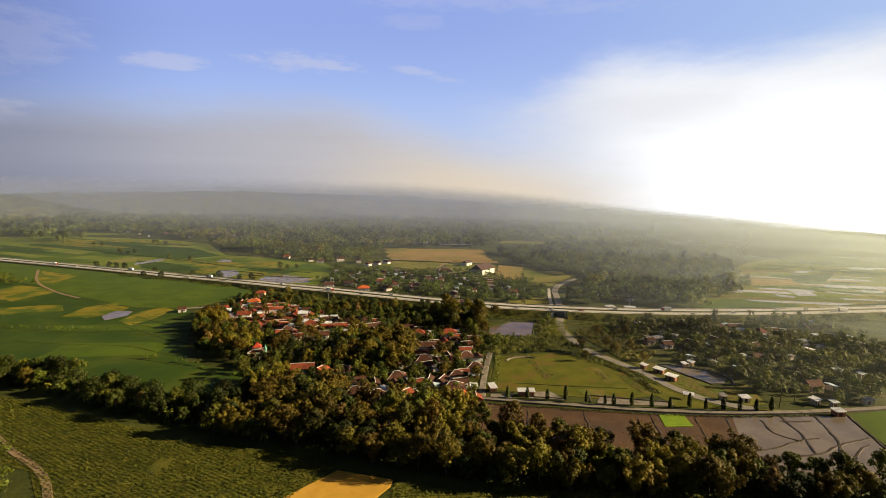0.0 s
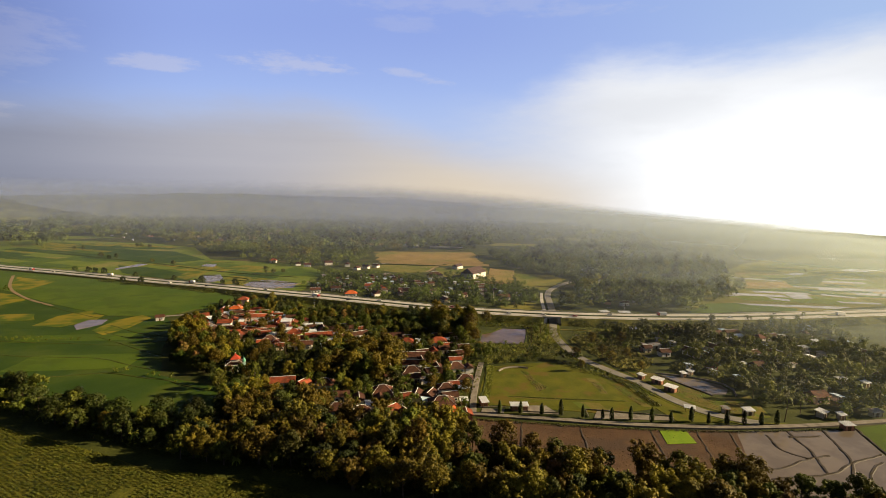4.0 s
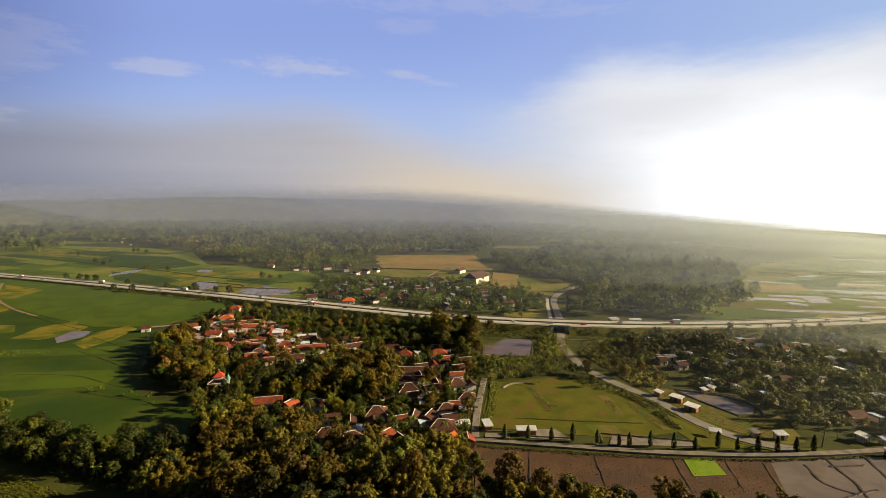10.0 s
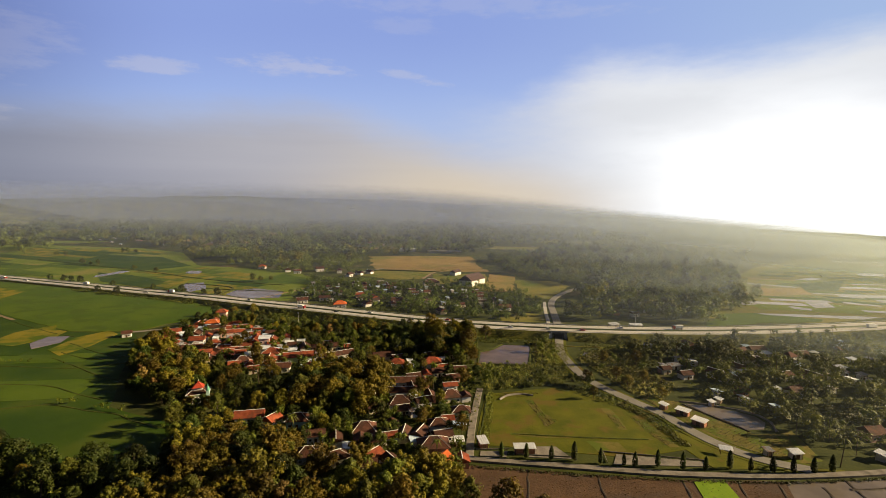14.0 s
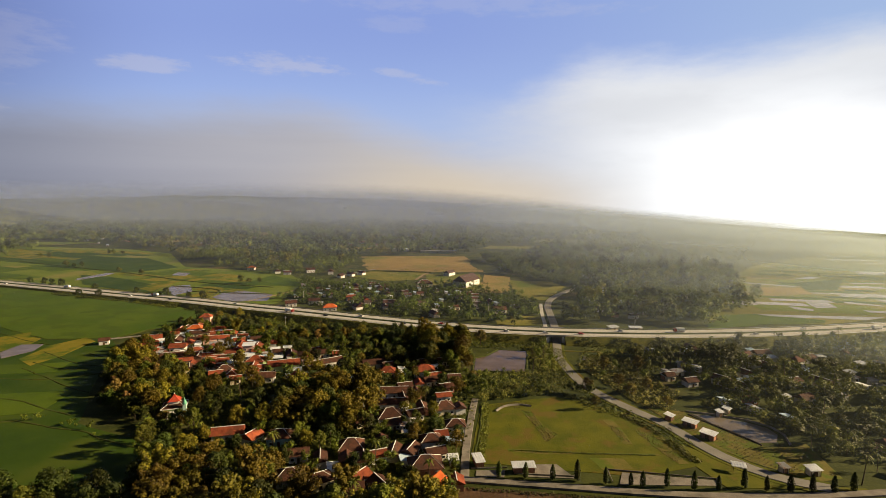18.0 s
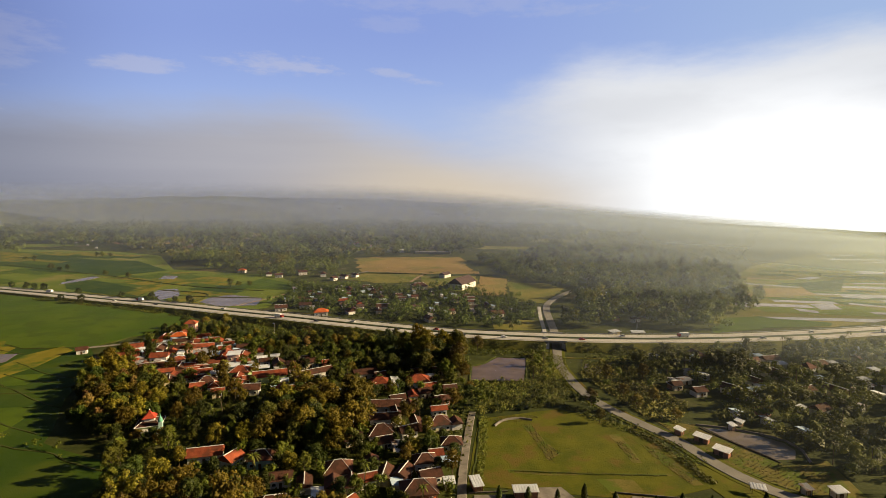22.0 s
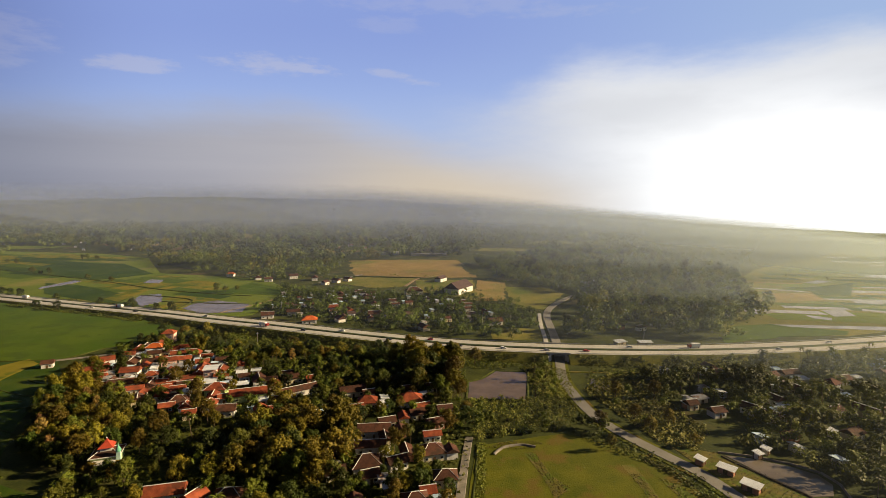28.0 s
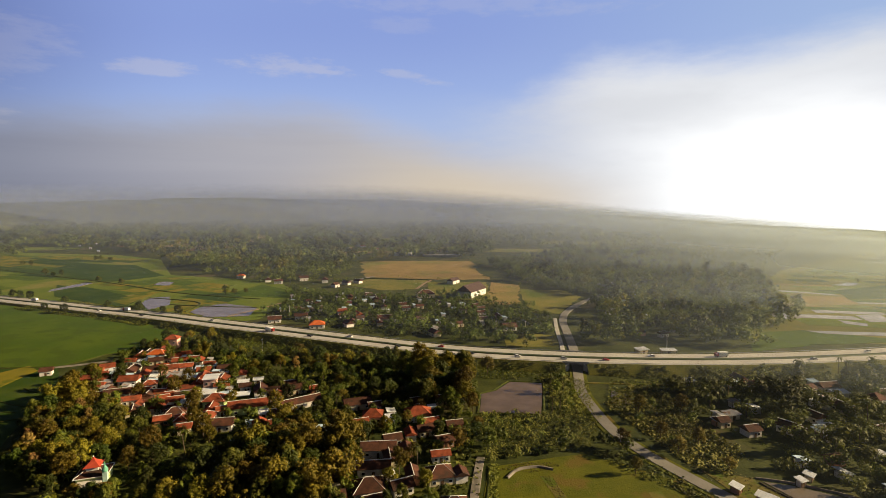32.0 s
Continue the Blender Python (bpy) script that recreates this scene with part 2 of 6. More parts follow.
M = {
    "ground": surface("ground", (0.024, 0.033, 0.006), (0.062, 0.070, 0.013), 0.05, 0.9, 0.95, 0.6, 0.6, (0.085, 0.07, 0.03), 0.02, 0.55, 0.7),
    "rice": surface("rice", (0.020, 0.046, 0.002), (0.040, 0.070, 0.003), 0.03, 1.2, 0.85, 0.4, 2.0, (0.052, 0.074, 0.005), 0.03, 0.5, 0.7),
    "rice_bright": surface("rice_bright", (0.044, 0.082, 0.003), (0.074, 0.110, 0.004), 0.02, 1.5, 0.85, 0.4, 2.0, (0.050, 0.080, 0.004), 0.05, 0.48, 0.62),
    "rice_pale": surface("rice_pale", (0.085, 0.125, 0.010), (0.125, 0.155, 0.016), 0.02, 0.6, 0.9, 0.2, 1.5, (0.17, 0.16, 0.04), 0.012, 0.52, 0.66),
    "ripe": surface("ripe", (0.125, 0.120, 0.008), (0.205, 0.165, 0.013), 0.05, 1.5, 0.9, 0.3, 2.0, (0.062, 0.095, 0.006), 0.045, 0.46, 0.60),
    "seedling": surface("seedling", (0.13, 0.22, 0.010), (0.18, 0.27, 0.014), 0.2, 2.0, 0.9),
    "stubble": surface("stubble", (0.20, 0.14, 0.045), (0.27, 0.185, 0.06), 0.03, 0.5, 0.95, 0.2, 1.0, (0.15, 0.15, 0.035), 0.012, 0.45, 0.68),
    "dry_field": surface("dry_field", (0.40, 0.23, 0.03), (0.50, 0.29, 0.05), 0.15, 2.0, 0.95, 0.3, 2.0),
    "ploughed": surface("ploughed", (0.066, 0.037, 0.019), (0.115, 0.066, 0.034), 0.1, 1.0, 0.8, 0.8, 1.2, (0.07, 0.045, 0.03), 0.04, 0.48, 0.6, stripes=(20, 2.4, 0.3, (0.08, 0.05, 0.03))),
    "meadow": surface("meadow", (0.062, 0.074, 0.003), (0.114, 0.112, 0.006), 0.09, 1.6, 0.95, 0.6, 1.5, (0.115, 0.082, 0.013), 0.07, 0.52, 0.66),
    "pasture": surface("pasture", (0.11, 0.115, 0.016), (0.18, 0.155, 0.03), 0.04, 0.8, 0.95, 0.3, 1.5, (0.085, 0.11, 0.012), 0.02, 0.5, 0.66),
    "worn": surface("worn", (0.10, 0.095, 0.014), (0.16, 0.125, 0.03), 0.2, 2.0, 0.95, 0.4, 1.5, (0.085, 0.11, 0.01), 0.12, 0.45, 0.6),
    "mosque_red": surface("mosque_red", (0.30, 0.045, 0.025), (0.42, 0.065, 0.032), 0.4, 4.0, 0.8),
    "dike": surface("dike", (0.034, 0.048, 0.008), (0.078, 0.084, 0.018), 0.3, 2.0, 0.95, 0.5, 2.0),
    "mud": surface("mud", (0.028, 0.020, 0.012), (0.055, 0.040, 0.024), 0.3, 2.0, 0.6, 0.5, 2.0),
    "asphalt": surface("asphalt", (0.17, 0.16, 0.14), (0.24, 0.225, 0.20), 0.1, 3.0, 0.85),
    "concrete": surface("concrete", (0.36, 0.34, 0.31), (0.47, 0.45, 0.41), 0.06, 2.5, 0.8),
    "concrete_old": surface("concrete_old", (0.15, 0.13, 0.11), (0.25, 0.225, 0.19), 0.2, 2.5, 0.9, patch=(0.12, 0.11, 0.09), patch_scale=0.15),
    "earth": surface("earth", (0.17, 0.12, 0.07), (0.26, 0.19, 0.11), 0.2, 2.0, 0.95, 0.4, 1.5),
    "bank": surface("bank", (0.044, 0.054, 0.006), (0.115, 0.108, 0.014), 0.15, 1.5, 0.95, 0.8, 1.0),
    "steel": surface("steel", (0.40, 0.41, 0.42), (0.50, 0.51, 0.52), 0.3, 3.0, 0.5, metal=0.6),
    "paint_white": surface("paint_white", (0.70, 0.69, 0.66), (0.82, 0.81, 0.78), 0.4, 3.0, 0.7),
    "tile_red": surface("tile_red", (0.16, 0.038, 0.020), (0.29, 0.075, 0.034), 0.4, 4.0, 0.85, 0.5, 5.0, (0.14, 0.045, 0.025), 0.25, 0.5, 0.65, 0.25),
    "tile_brown": surface("tile_brown", (0.050, 0.025, 0.018), (0.105, 0.044, 0.028), 0.4, 4.0, 0.85, 0.5, 5.0, (0.05, 0.03, 0.022), 0.25, 0.5, 0.65, 0.25),
    "tile_dark": surface("tile_dark", (0.055, 0.034, 0.030), (0.095, 0.060, 0.052), 0.4, 4.0, 0.85, 0.5, 5.0, spread=0.15),
    "tile_orange": surface("tile_orange", (0.40, 0.085, 0.022), (0.52, 0.13, 0.035), 0.4, 4.0, 0.85, 0.4, 5.0, spread=0.1),
    "metal_white": surface("metal_white", (0.55, 0.57, 0.60), (0.72, 0.74, 0.77), 0.3, 2.0, 0.45, spread=0.12),
    "metal_blue": surface("metal_blue", (0.35, 0.46, 0.58), (0.50, 0.60, 0.70), 0.3, 2.0, 0.45),
    "metal_grey": surface("metal_grey", (0.22, 0.22, 0.23), (0.36, 0.36, 0.37), 0.3, 2.0, 0.5, patch=(0.22, 0.13, 0.08), patch_scale=0.3, spread=0.2),
    "wall_white": surface("wall_white", (0.54, 0.51, 0.47), (0.72, 0.69, 0.64), 0.5, 2.0, 0.9, spread=0.12),
    "wall_cream": surface("wall_cream", (0.50, 0.43, 0.30), (0.62, 0.54, 0.38), 0.5, 2.0, 0.9, spread=0.15),
    "wall_pink": surface("wall_pink", (0.58, 0.36, 0.30), (0.68, 0.44, 0.37), 0.5, 2.0, 0.9),
    "wall_green": surface("wall_green", (0.36, 0.46, 0.20), (0.48, 0.56, 0.26), 0.5, 2.0, 0.9),
    "wall_teal": surface("wall_teal", (0.30, 0.46, 0.42), (0.40, 0.55, 0.50), 0.5, 2.0, 0.9),
    "wall_brick": surface("wall_brick", (0.28, 0.13, 0.08), (0.38, 0.19, 0.12), 0.8, 5.0, 0.95),
    "wood_dark": surface("wood_dark", (0.06, 0.035, 0.02), (0.11, 0.065, 0.035), 1.0, 6.0, 0.8),
    "glass_dark": surface("glass_dark", (0.015, 0.017, 0.02), (0.03, 0.033, 0.036), 1.0, 4.0, 0.15),
    "dome_green": surface("dome_green", (0.10, 0.30, 0.20), (0.15, 0.38, 0.26), 1.0, 4.0, 0.5),
    "bark": surface("bark", (0.06, 0.045, 0.03), (0.12, 0.09, 0.06), 1.5, 6.0, 0.95, 0.6, 6.0),
    "rubber": surface("rubber", (0.015, 0.015, 0.015), (0.03, 0.03, 0.03), 1.0, 5.0, 0.9),
    "leaf_gold": leafy("leaf_gold", (0.050, 0.045, 0.004), (0.205, 0.155, 0.011), 0.30, 0.16),
    "leaf_green": leafy("leaf_green", (0.030, 0.044, 0.005), (0.140, 0.142, 0.011), 0.30, 0.14),
    # dark green leaves, lowered further so the colour itself deepens the shadows
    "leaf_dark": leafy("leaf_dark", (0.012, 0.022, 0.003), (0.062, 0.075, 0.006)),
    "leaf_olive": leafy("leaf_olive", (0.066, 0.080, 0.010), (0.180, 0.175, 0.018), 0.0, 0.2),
    "leaf_rust": leafy("leaf_rust", (0.12, 0.075, 0.02), (0.22, 0.13, 0.035)),
    "leaf_dry": leafy("leaf_dry", (0.05, 0.045, 0.010), (0.13, 0.10, 0.025)),
    "leaf_banana": leafy("leaf_banana", (0.10, 0.125, 0.014), (0.27, 0.265, 0.034)),
    "leaf_crop": leafy("leaf_crop", (0.022, 0.040, 0.002), (0.105, 0.112, 0.006)),
    "leaf_far": leafy("leaf_far", (0.046, 0.070, 0.014), (0.185, 0.200, 0.030), 0.0, 0.2),
    "pond_water": water("pond_water", (0.145, 0.105, 0.07)),
    "paddy_water": water("paddy_water", (0.17, 0.14, 0.11)),
    # the bright sky's reflection is put into this pale base colour
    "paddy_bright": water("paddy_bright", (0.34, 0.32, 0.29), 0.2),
}
CAR_PAINT = [surface("car_" + n, c, tuple(min(1, v * 1.15) for v in c), 1.0, 4.0, 0.35) for n, c in
             (("white", (0.7, 0.7, 0.7)), ("silver", (0.4, 0.41, 0.42)), ("black", (0.03, 0.03, 0.035)), ("red", (0.35, 0.04, 0.03)))]


# ---- building blocks ----
SKYLINE = ((-60, -42, -24, -6, 5, 13, 20, 30, 41, 60), (0.0, 0.12, 0.72, 0.40, -0.25, -0.88, -1.25, -1.78, -2.5, -3.2))  # bearing, height of the far crest, degrees
NEAR_CREST = ((-62, -42, -20, -5, 4, 10, 16, 22, 30, 36), (-0.25, -0.12, 0.18, -0.35, -0.38, -0.68, -1.22, -1.72, -2.3, -2.8))


def ground_height(x, y):
    """Flat farmland that falls away behind the visible skyline in the east."""
    r, az = math.hypot(x, y), math.degrees(math.atan2(x, y))
    if r < 2000:
        return 0.0
    edge = 102 / math.tan(radians(max(0.8, -float(np.interp(az, *SKYLINE)))))
    return -max(0.0, r - edge) * 0.09


def mesh_of(name, verts, faces, mat, smooth=False):
    mesh = bpy.data.meshes.new(name)
    mesh.from_pydata(verts, [], faces)
    mesh.materials.append(mat)
    if smooth:
        mesh.polygons.foreach_set("use_smooth", [True] * len(mesh.polygons))
    mesh.update()
    return mesh


def part(name, mesh, parent, label="", at=None):
    ob = new(name, mesh)
    ob.parent = parent
    if at is not None:
        ob.matrix_basis = at
    return tagged(ob, label) if label else ob


def box(sx, sy, sz, x=0.0, y=0.0, z=0.0, bevel=0.0):
    """Corners and faces of a block standing at z."""
    v = [(x + a * sx / 2, y + b * sy / 2, z + c * sz) for c in (0, 1) for a, b in ((-1, -1), (1, -1), (1, 1), (-1, 1))]
    return v, [(0, 3, 2, 1), (4, 5, 6, 7), (0, 1, 5, 4), (1, 2, 6, 5), (2, 3, 7, 6), (3, 0, 4, 7)]


def joined(*pieces):
    verts, faces = [], []
    for v, f in pieces:
        n = len(verts)
        verts += v
        faces += [tuple(i + n for i in q) for q in f]
    return verts, faces


def glide(points, step=8.0):
    """A smooth line through the given points."""
    p = [Vector((*q, 0.0)) if len(q) == 2 else Vector(q) for q in points]
    out = []
    for i in range(len(p) - 1):
        a, b, c, d = p[max(i - 1, 0)], p[i], p[i + 1], p[min(i + 2, len(p) - 1)]
        n = max(1, int((c - b).length / step))
        for k in range(n):
            t = k / n
            out.append(0.5 * (2 * b + (c - a) * t + (2 * a - 5 * b + 4 * c - d) * t * t + (3 * b - a - 3 * c + d) * t ** 3))
    return out + [p[-1]]


def sweep(line, profile):
    """Pulls a profile of (aside, up) along a line."""
    verts, faces, n = [], [], len(profile)
    for i, q in enumerate(line):
        ahead = line[min(i + 1, len(line) - 1)] - line[max(i - 1, 0)]
        side = Vector((ahead.y, -ahead.x, 0)).normalized()
        verts += [tuple(q + side * s + Vector((0, 0, h))) for s, h in profile]
    for i in range(len(line) - 1):
        for k in range(n - 1):
            a = i * n + k
            faces.append((a, a + n, a + n + 1, a + 1))
    return verts, faces


def patch(name, points, mat, up, label, category="field", wobble=0.0):
    """A level piece of land."""
    rng = random.Random(name + str(points[0]))
    ring = []
    for i, a in enumerate(points):
        b = points[(i + 1) % len(points)]
        n = max(1, int(math.dist(a, b) / 12))
        for k in range(n):
            t = k / n
            ring.append((a[0] + (b[0] - a[0]) * t + rng.uniform(-wobble, wobble), a[1] + (b[1] - a[1]) * t + rng.uniform(-wobble, wobble)))
    bm = bmesh.new()
    face = bm.faces.new([bm.verts.new((x, y, up)) for x, y in ring])
    if face.calc_area() and face.normal.z < 0:
        face.normal_flip()
    bm.normal_update()
    if face.normal.z < 0:
        face.normal_flip()
    skirt = bmesh.ops.extrude_face_region(bm, geom=[face])
    for v in [e for e in skirt["geom"] if isinstance(e, bmesh.types.BMVert)]:
        v.co.z = up
    for v in bm.verts:
        if not any(v is w for w in skirt["geom"]):
            v.co.z = up - 0.4
    bmesh.ops.triangulate(bm, faces=[f for f in bm.faces if len(f.verts) > 4])
    mesh = bpy.data.meshes.new(name)
    bm.to_mesh(mesh)
    bm.free()
    mesh.materials.append(mat)
    return tagged(new(name, mesh), label, category, kind="structure")


def inside(p, ring):
    x, y, hit = p[0], p[1], False
    for (x0, y0), (x1, y1) in zip(ring, ring[1:] + ring[:1]):
        if (y0 > y) != (y1 > y) and x < x0 + (y - y0) * (x1 - x0) / (y1 - y0):
            hit = not hit
    return hit


def strip(name, points, width, mat, up, label, category="path", thick=0.3, step=6.0):
    line = glide(points, step)
    w = width / 2
    v, f = sweep(line, [(-w - 0.2, up - thick), (-w, up), (w, up), (w + 0.2, up - thick)])
    return tagged(new(name, mesh_of(name, v, f, mat)), label, category, kind="structure")


def dike(points, width=1.2, height=0.5, mat="dike", step=5.0, seed=0):
    line = glide(points, step)
    rng = random.Random(str(points))
    line = [q + Vector((rng.uniform(-0.3, 0.3), rng.uniform(-0.3, 0.3), rng.uniform(-0.1, 0.1))) for q in line]
    v, f = sweep(line, [(-width / 2 - 0.4, 0), (-width / 2, height), (width / 2, height), (width / 2 + 0.4, 0)])
    return tagged(new("field_dike", mesh_of("field_dike", v, f, M[mat])), "low earth dike with grass between paddy fields", "dike", kind="structure")


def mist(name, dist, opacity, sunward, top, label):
    """An added see-through curtain imitating aerial haze, thin at its foot and its top."""
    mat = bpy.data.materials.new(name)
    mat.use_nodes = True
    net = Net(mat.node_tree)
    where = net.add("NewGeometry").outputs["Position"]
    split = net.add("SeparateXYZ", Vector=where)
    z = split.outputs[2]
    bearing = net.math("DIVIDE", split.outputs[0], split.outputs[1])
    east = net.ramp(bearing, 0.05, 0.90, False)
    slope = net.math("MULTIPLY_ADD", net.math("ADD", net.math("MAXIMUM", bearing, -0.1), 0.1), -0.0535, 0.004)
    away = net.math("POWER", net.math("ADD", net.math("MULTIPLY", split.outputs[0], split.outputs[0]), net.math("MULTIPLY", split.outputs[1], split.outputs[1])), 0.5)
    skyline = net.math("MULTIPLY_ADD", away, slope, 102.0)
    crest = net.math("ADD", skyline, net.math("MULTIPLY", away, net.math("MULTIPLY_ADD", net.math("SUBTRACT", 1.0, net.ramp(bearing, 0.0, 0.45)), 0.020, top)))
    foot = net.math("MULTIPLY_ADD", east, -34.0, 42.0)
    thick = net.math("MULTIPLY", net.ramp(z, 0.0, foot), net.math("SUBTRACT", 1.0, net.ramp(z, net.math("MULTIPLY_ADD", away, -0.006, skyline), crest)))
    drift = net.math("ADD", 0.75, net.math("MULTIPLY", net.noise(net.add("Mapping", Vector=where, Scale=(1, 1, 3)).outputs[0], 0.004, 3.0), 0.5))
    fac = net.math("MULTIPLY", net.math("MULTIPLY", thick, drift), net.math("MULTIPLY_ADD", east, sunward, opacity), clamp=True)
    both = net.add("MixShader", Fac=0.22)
    # the haze's glow towards the sun is put into a paler tint
    tint = net.mix(east, HAZE_TINT, (0.86, 0.98, 0.90))
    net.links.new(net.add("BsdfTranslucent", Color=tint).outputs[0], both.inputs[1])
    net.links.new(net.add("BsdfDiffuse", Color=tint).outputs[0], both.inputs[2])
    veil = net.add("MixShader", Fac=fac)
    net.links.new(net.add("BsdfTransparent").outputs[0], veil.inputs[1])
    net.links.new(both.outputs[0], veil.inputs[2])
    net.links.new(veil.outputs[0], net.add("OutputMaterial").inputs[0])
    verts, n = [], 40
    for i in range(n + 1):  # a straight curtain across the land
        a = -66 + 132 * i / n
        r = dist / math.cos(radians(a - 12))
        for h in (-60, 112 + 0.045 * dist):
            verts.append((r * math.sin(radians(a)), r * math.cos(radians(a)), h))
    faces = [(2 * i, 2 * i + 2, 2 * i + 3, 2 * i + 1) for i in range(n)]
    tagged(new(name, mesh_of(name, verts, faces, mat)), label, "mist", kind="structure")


HAZE_TINT = (0.33, 0.39, 0.56)
# added curtains, one behind the other, imitate haze that thickens with distance
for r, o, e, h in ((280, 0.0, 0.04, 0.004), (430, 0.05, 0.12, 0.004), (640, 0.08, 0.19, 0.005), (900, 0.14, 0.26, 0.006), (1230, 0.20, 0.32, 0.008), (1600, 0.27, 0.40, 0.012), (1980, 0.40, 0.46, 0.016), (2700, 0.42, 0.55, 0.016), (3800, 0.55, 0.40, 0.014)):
    mist("mist_veil", r, o, e, h, "added see-through curtain imitating haze over the land")


# ---- ground ----
def build_ground():
    rings = [0, 60, 120, 180, 250, 330, 420, 520, 650, 800, 1000, 1250, 1550, 1900, 2300, 2700, 3150, 3650, 4200, 4900]
    turns = 144
    verts, faces = [(0, 0, 0)], []
    for r in rings[1:]:
        for k in range(turns):
            a = 2 * math.pi * k / turns
            x, y = r * math.sin(a), r * math.cos(a)
            verts.append((x, y, ground_height(x, y)))
    for k in range(turns):
        faces.append((0, 1 + (k + 1) % turns, 1 + k))
    for i in range(len(rings) - 2):
        for k in range(turns):
            a, b = 1 + i * turns + k, 1 + i * turns + (k + 1) % turns
            faces.append((a, b, b + turns, a + turns))
    mesh = mesh_of("ground", verts, faces, M["ground"])
    bm = bmesh.new()
    bm.from_mesh(mesh)
    bmesh.ops.recalc_face_normals(bm, faces=bm.faces)
    if sum(f.normal.z for f in bm.faces) < 0:
        bmesh.ops.reverse_faces(bm, faces=bm.faces)
    bm.to_mesh(mesh)
    bm.free()
    tagged(new("ground", mesh), "flat green and brown farmland reaching to the horizon", "ground", kind="structure")


build_ground()


def far_hills(name, dist, crests, az0, az1, mat, label, seed):
    """A wooded ridge far away, with an uneven crest at the given heights."""
    verts, faces, n = [], [], 420
    for i in range(n + 1):
        a = az0 + (az1 - az0) * i / n
        az, crest = radians(a), 102 + dist * math.tan(radians(float(np.interp(a, *crests)) - 0.3 * max(0.0, min(1.0, (a - 22) / 8))))
        crest += 9 * noise.noise((a * 0.35, seed, 0)) + 4 * noise.noise((a * 1.9, seed, 3)) + 2.5 * noise.noise((a * 7.0, seed, 5))
        for k, (d, h) in enumerate(((-900, -160), (-560, 0.35), (-330, 0.62), (-130, 0.86), (0, 1.0), (250, 0.5))):
            r = dist + d + 60 * noise.noise((a * 0.5, seed, k))
            verts.append((r * math.sin(az), r * math.cos(az), h if k == 0 else -60 + (crest + 60) * h + (6 * noise.noise((a * 1.5, k * 3.0, seed)) if k < 4 else 0)))
    for i in range(n):
        for k in range(5):
            a = i * 6 + k
            faces.append((a, a + 6, a + 7, a + 1))
    tagged(new(name, mesh_of(name, verts, faces, mat, True)), label, "hills", kind="structure")


far_hills("backdrop", 4350, SKYLINE, -62, 48, M["leaf_far"], "distant wooded hills in morning haze", 5)
far_hills("backdrop", 3300, NEAR_CREST, -62, 36, M["leaf_far"], "nearer low wooded rise in morning haze", 9)

# fields south of the toll road, west side
patch("paddy_field", [(-517, 573), (-480, 576), (-368, 498), (-285, 452), (-238, 455), (-215, 426), (-186, 358), (-160, 309), (-119, 291), (-103, 252),
                      (-158, 256), (-212, 282), (-270, 303), (-420, 420)], M["rice"], 0.10, "broad green rice paddy field", wobble=0.8)
patch("paddy_field", [(-715, 775), (-536, 704), (-380, 642), (-300, 606), (-226, 563), (-206, 545), (-208, 500), (-225, 484), (-239, 458), (-286, 454), (-370, 500), (-471, 565), (-640, 650)],
      M["rice_bright"], 0.14, "bright green young rice paddy field beside the toll road", wobble=0.6)
for ring in ([(-323, 418), (-328, 451), (-314, 472), (-291, 454), (-284, 438), (-292, 432), (-296, 412)], [(-270, 436), (-259, 456), (-245, 450), (-244, 414), (-250, 394), (-266, 404)],
             [(-483, 557), (-442, 542), (-411, 518), (-411, 469), (-433, 481), (-479, 532)], [(-542, 663), (-468, 631), (-453, 567), (-477, 577)], [(-400, 445), (-356, 461), (-335, 434), (-379, 422)]):
    patch("ripe_field", ring, M["ripe"], 0.20, "yellow ripening rice field", wobble=2.5)
patch("puddle", [(-292, 422), (-291, 437), (-279, 441), (-273, 424), (-277, 408)], M["paddy_water"], 0.26, "shallow grey water standing in a paddy", "water", 2.2)
for line in ([(-340, 379), (-309, 373), (-251, 369), (-217, 368), (-190, 381)], [(-471, 565), (-371, 494), (-303, 453), (-272, 439)], [(-263, 422), (-220, 396), (-190, 390)],
             [(-252, 399), (-227, 387), (-205, 384)], [(-249, 387), (-222, 371), (-200, 357), (-178, 346)], [(-191, 312), (-169, 305), (-149, 300), (-140, 294), (-120, 286)], [(-286, 454), (-239, 458), (-225, 484)],
             [(-300, 346), (-262, 340), (-217, 338), (-188, 326), (-170, 318)], [(-240, 292), (-218, 304), (-191, 312)], [(-229, 418), (-212, 410), (-200, 412)]):
    dike(line, 0.6, 0.3)
strip("field_path", [(-555, 672), (-483, 584), (-418, 527), (-364, 492)], 3.0, M["earth"], 0.3, "pale earth track along the paddies")
strip("village_path", [(-245, 452), (-215, 466), (-190, 480)], 3.0, M["concrete_old"], 0.3, "pale concrete village path")

# fields north of the toll road
patch("paddy_field", [(-685, 757), (-397, 643), (-203, 573), (-156, 589), (-162, 736), (-218, 819), (-394, 879), (-526, 1089), (-661, 1174), (-957, 1243),
                      (-1150, 1150), (-923, 860)], M["rice_pale"], 0.10, "pale green and yellow paddy fields north of the toll road", wobble=1.5)
patch("paddy_field", [(-495, 788), (-431, 765), (-324, 689), (-317, 643), (-436, 707)], M["rice"], 0.22, "green rice paddy field", wobble=1.0)
patch("paddy_field", [(-240, 712), (-225, 790), (-165, 735), (-158, 690)], M["rice_bright"], 0.22, "bright green rice paddy field", wobble=1.0)
patch("paddy_field", [(-620, 880), (-440, 812), (-400, 872), (-520, 1000), (-640, 1010)], M["rice"], 0.22, "green rice paddy field", wobble=1.0)
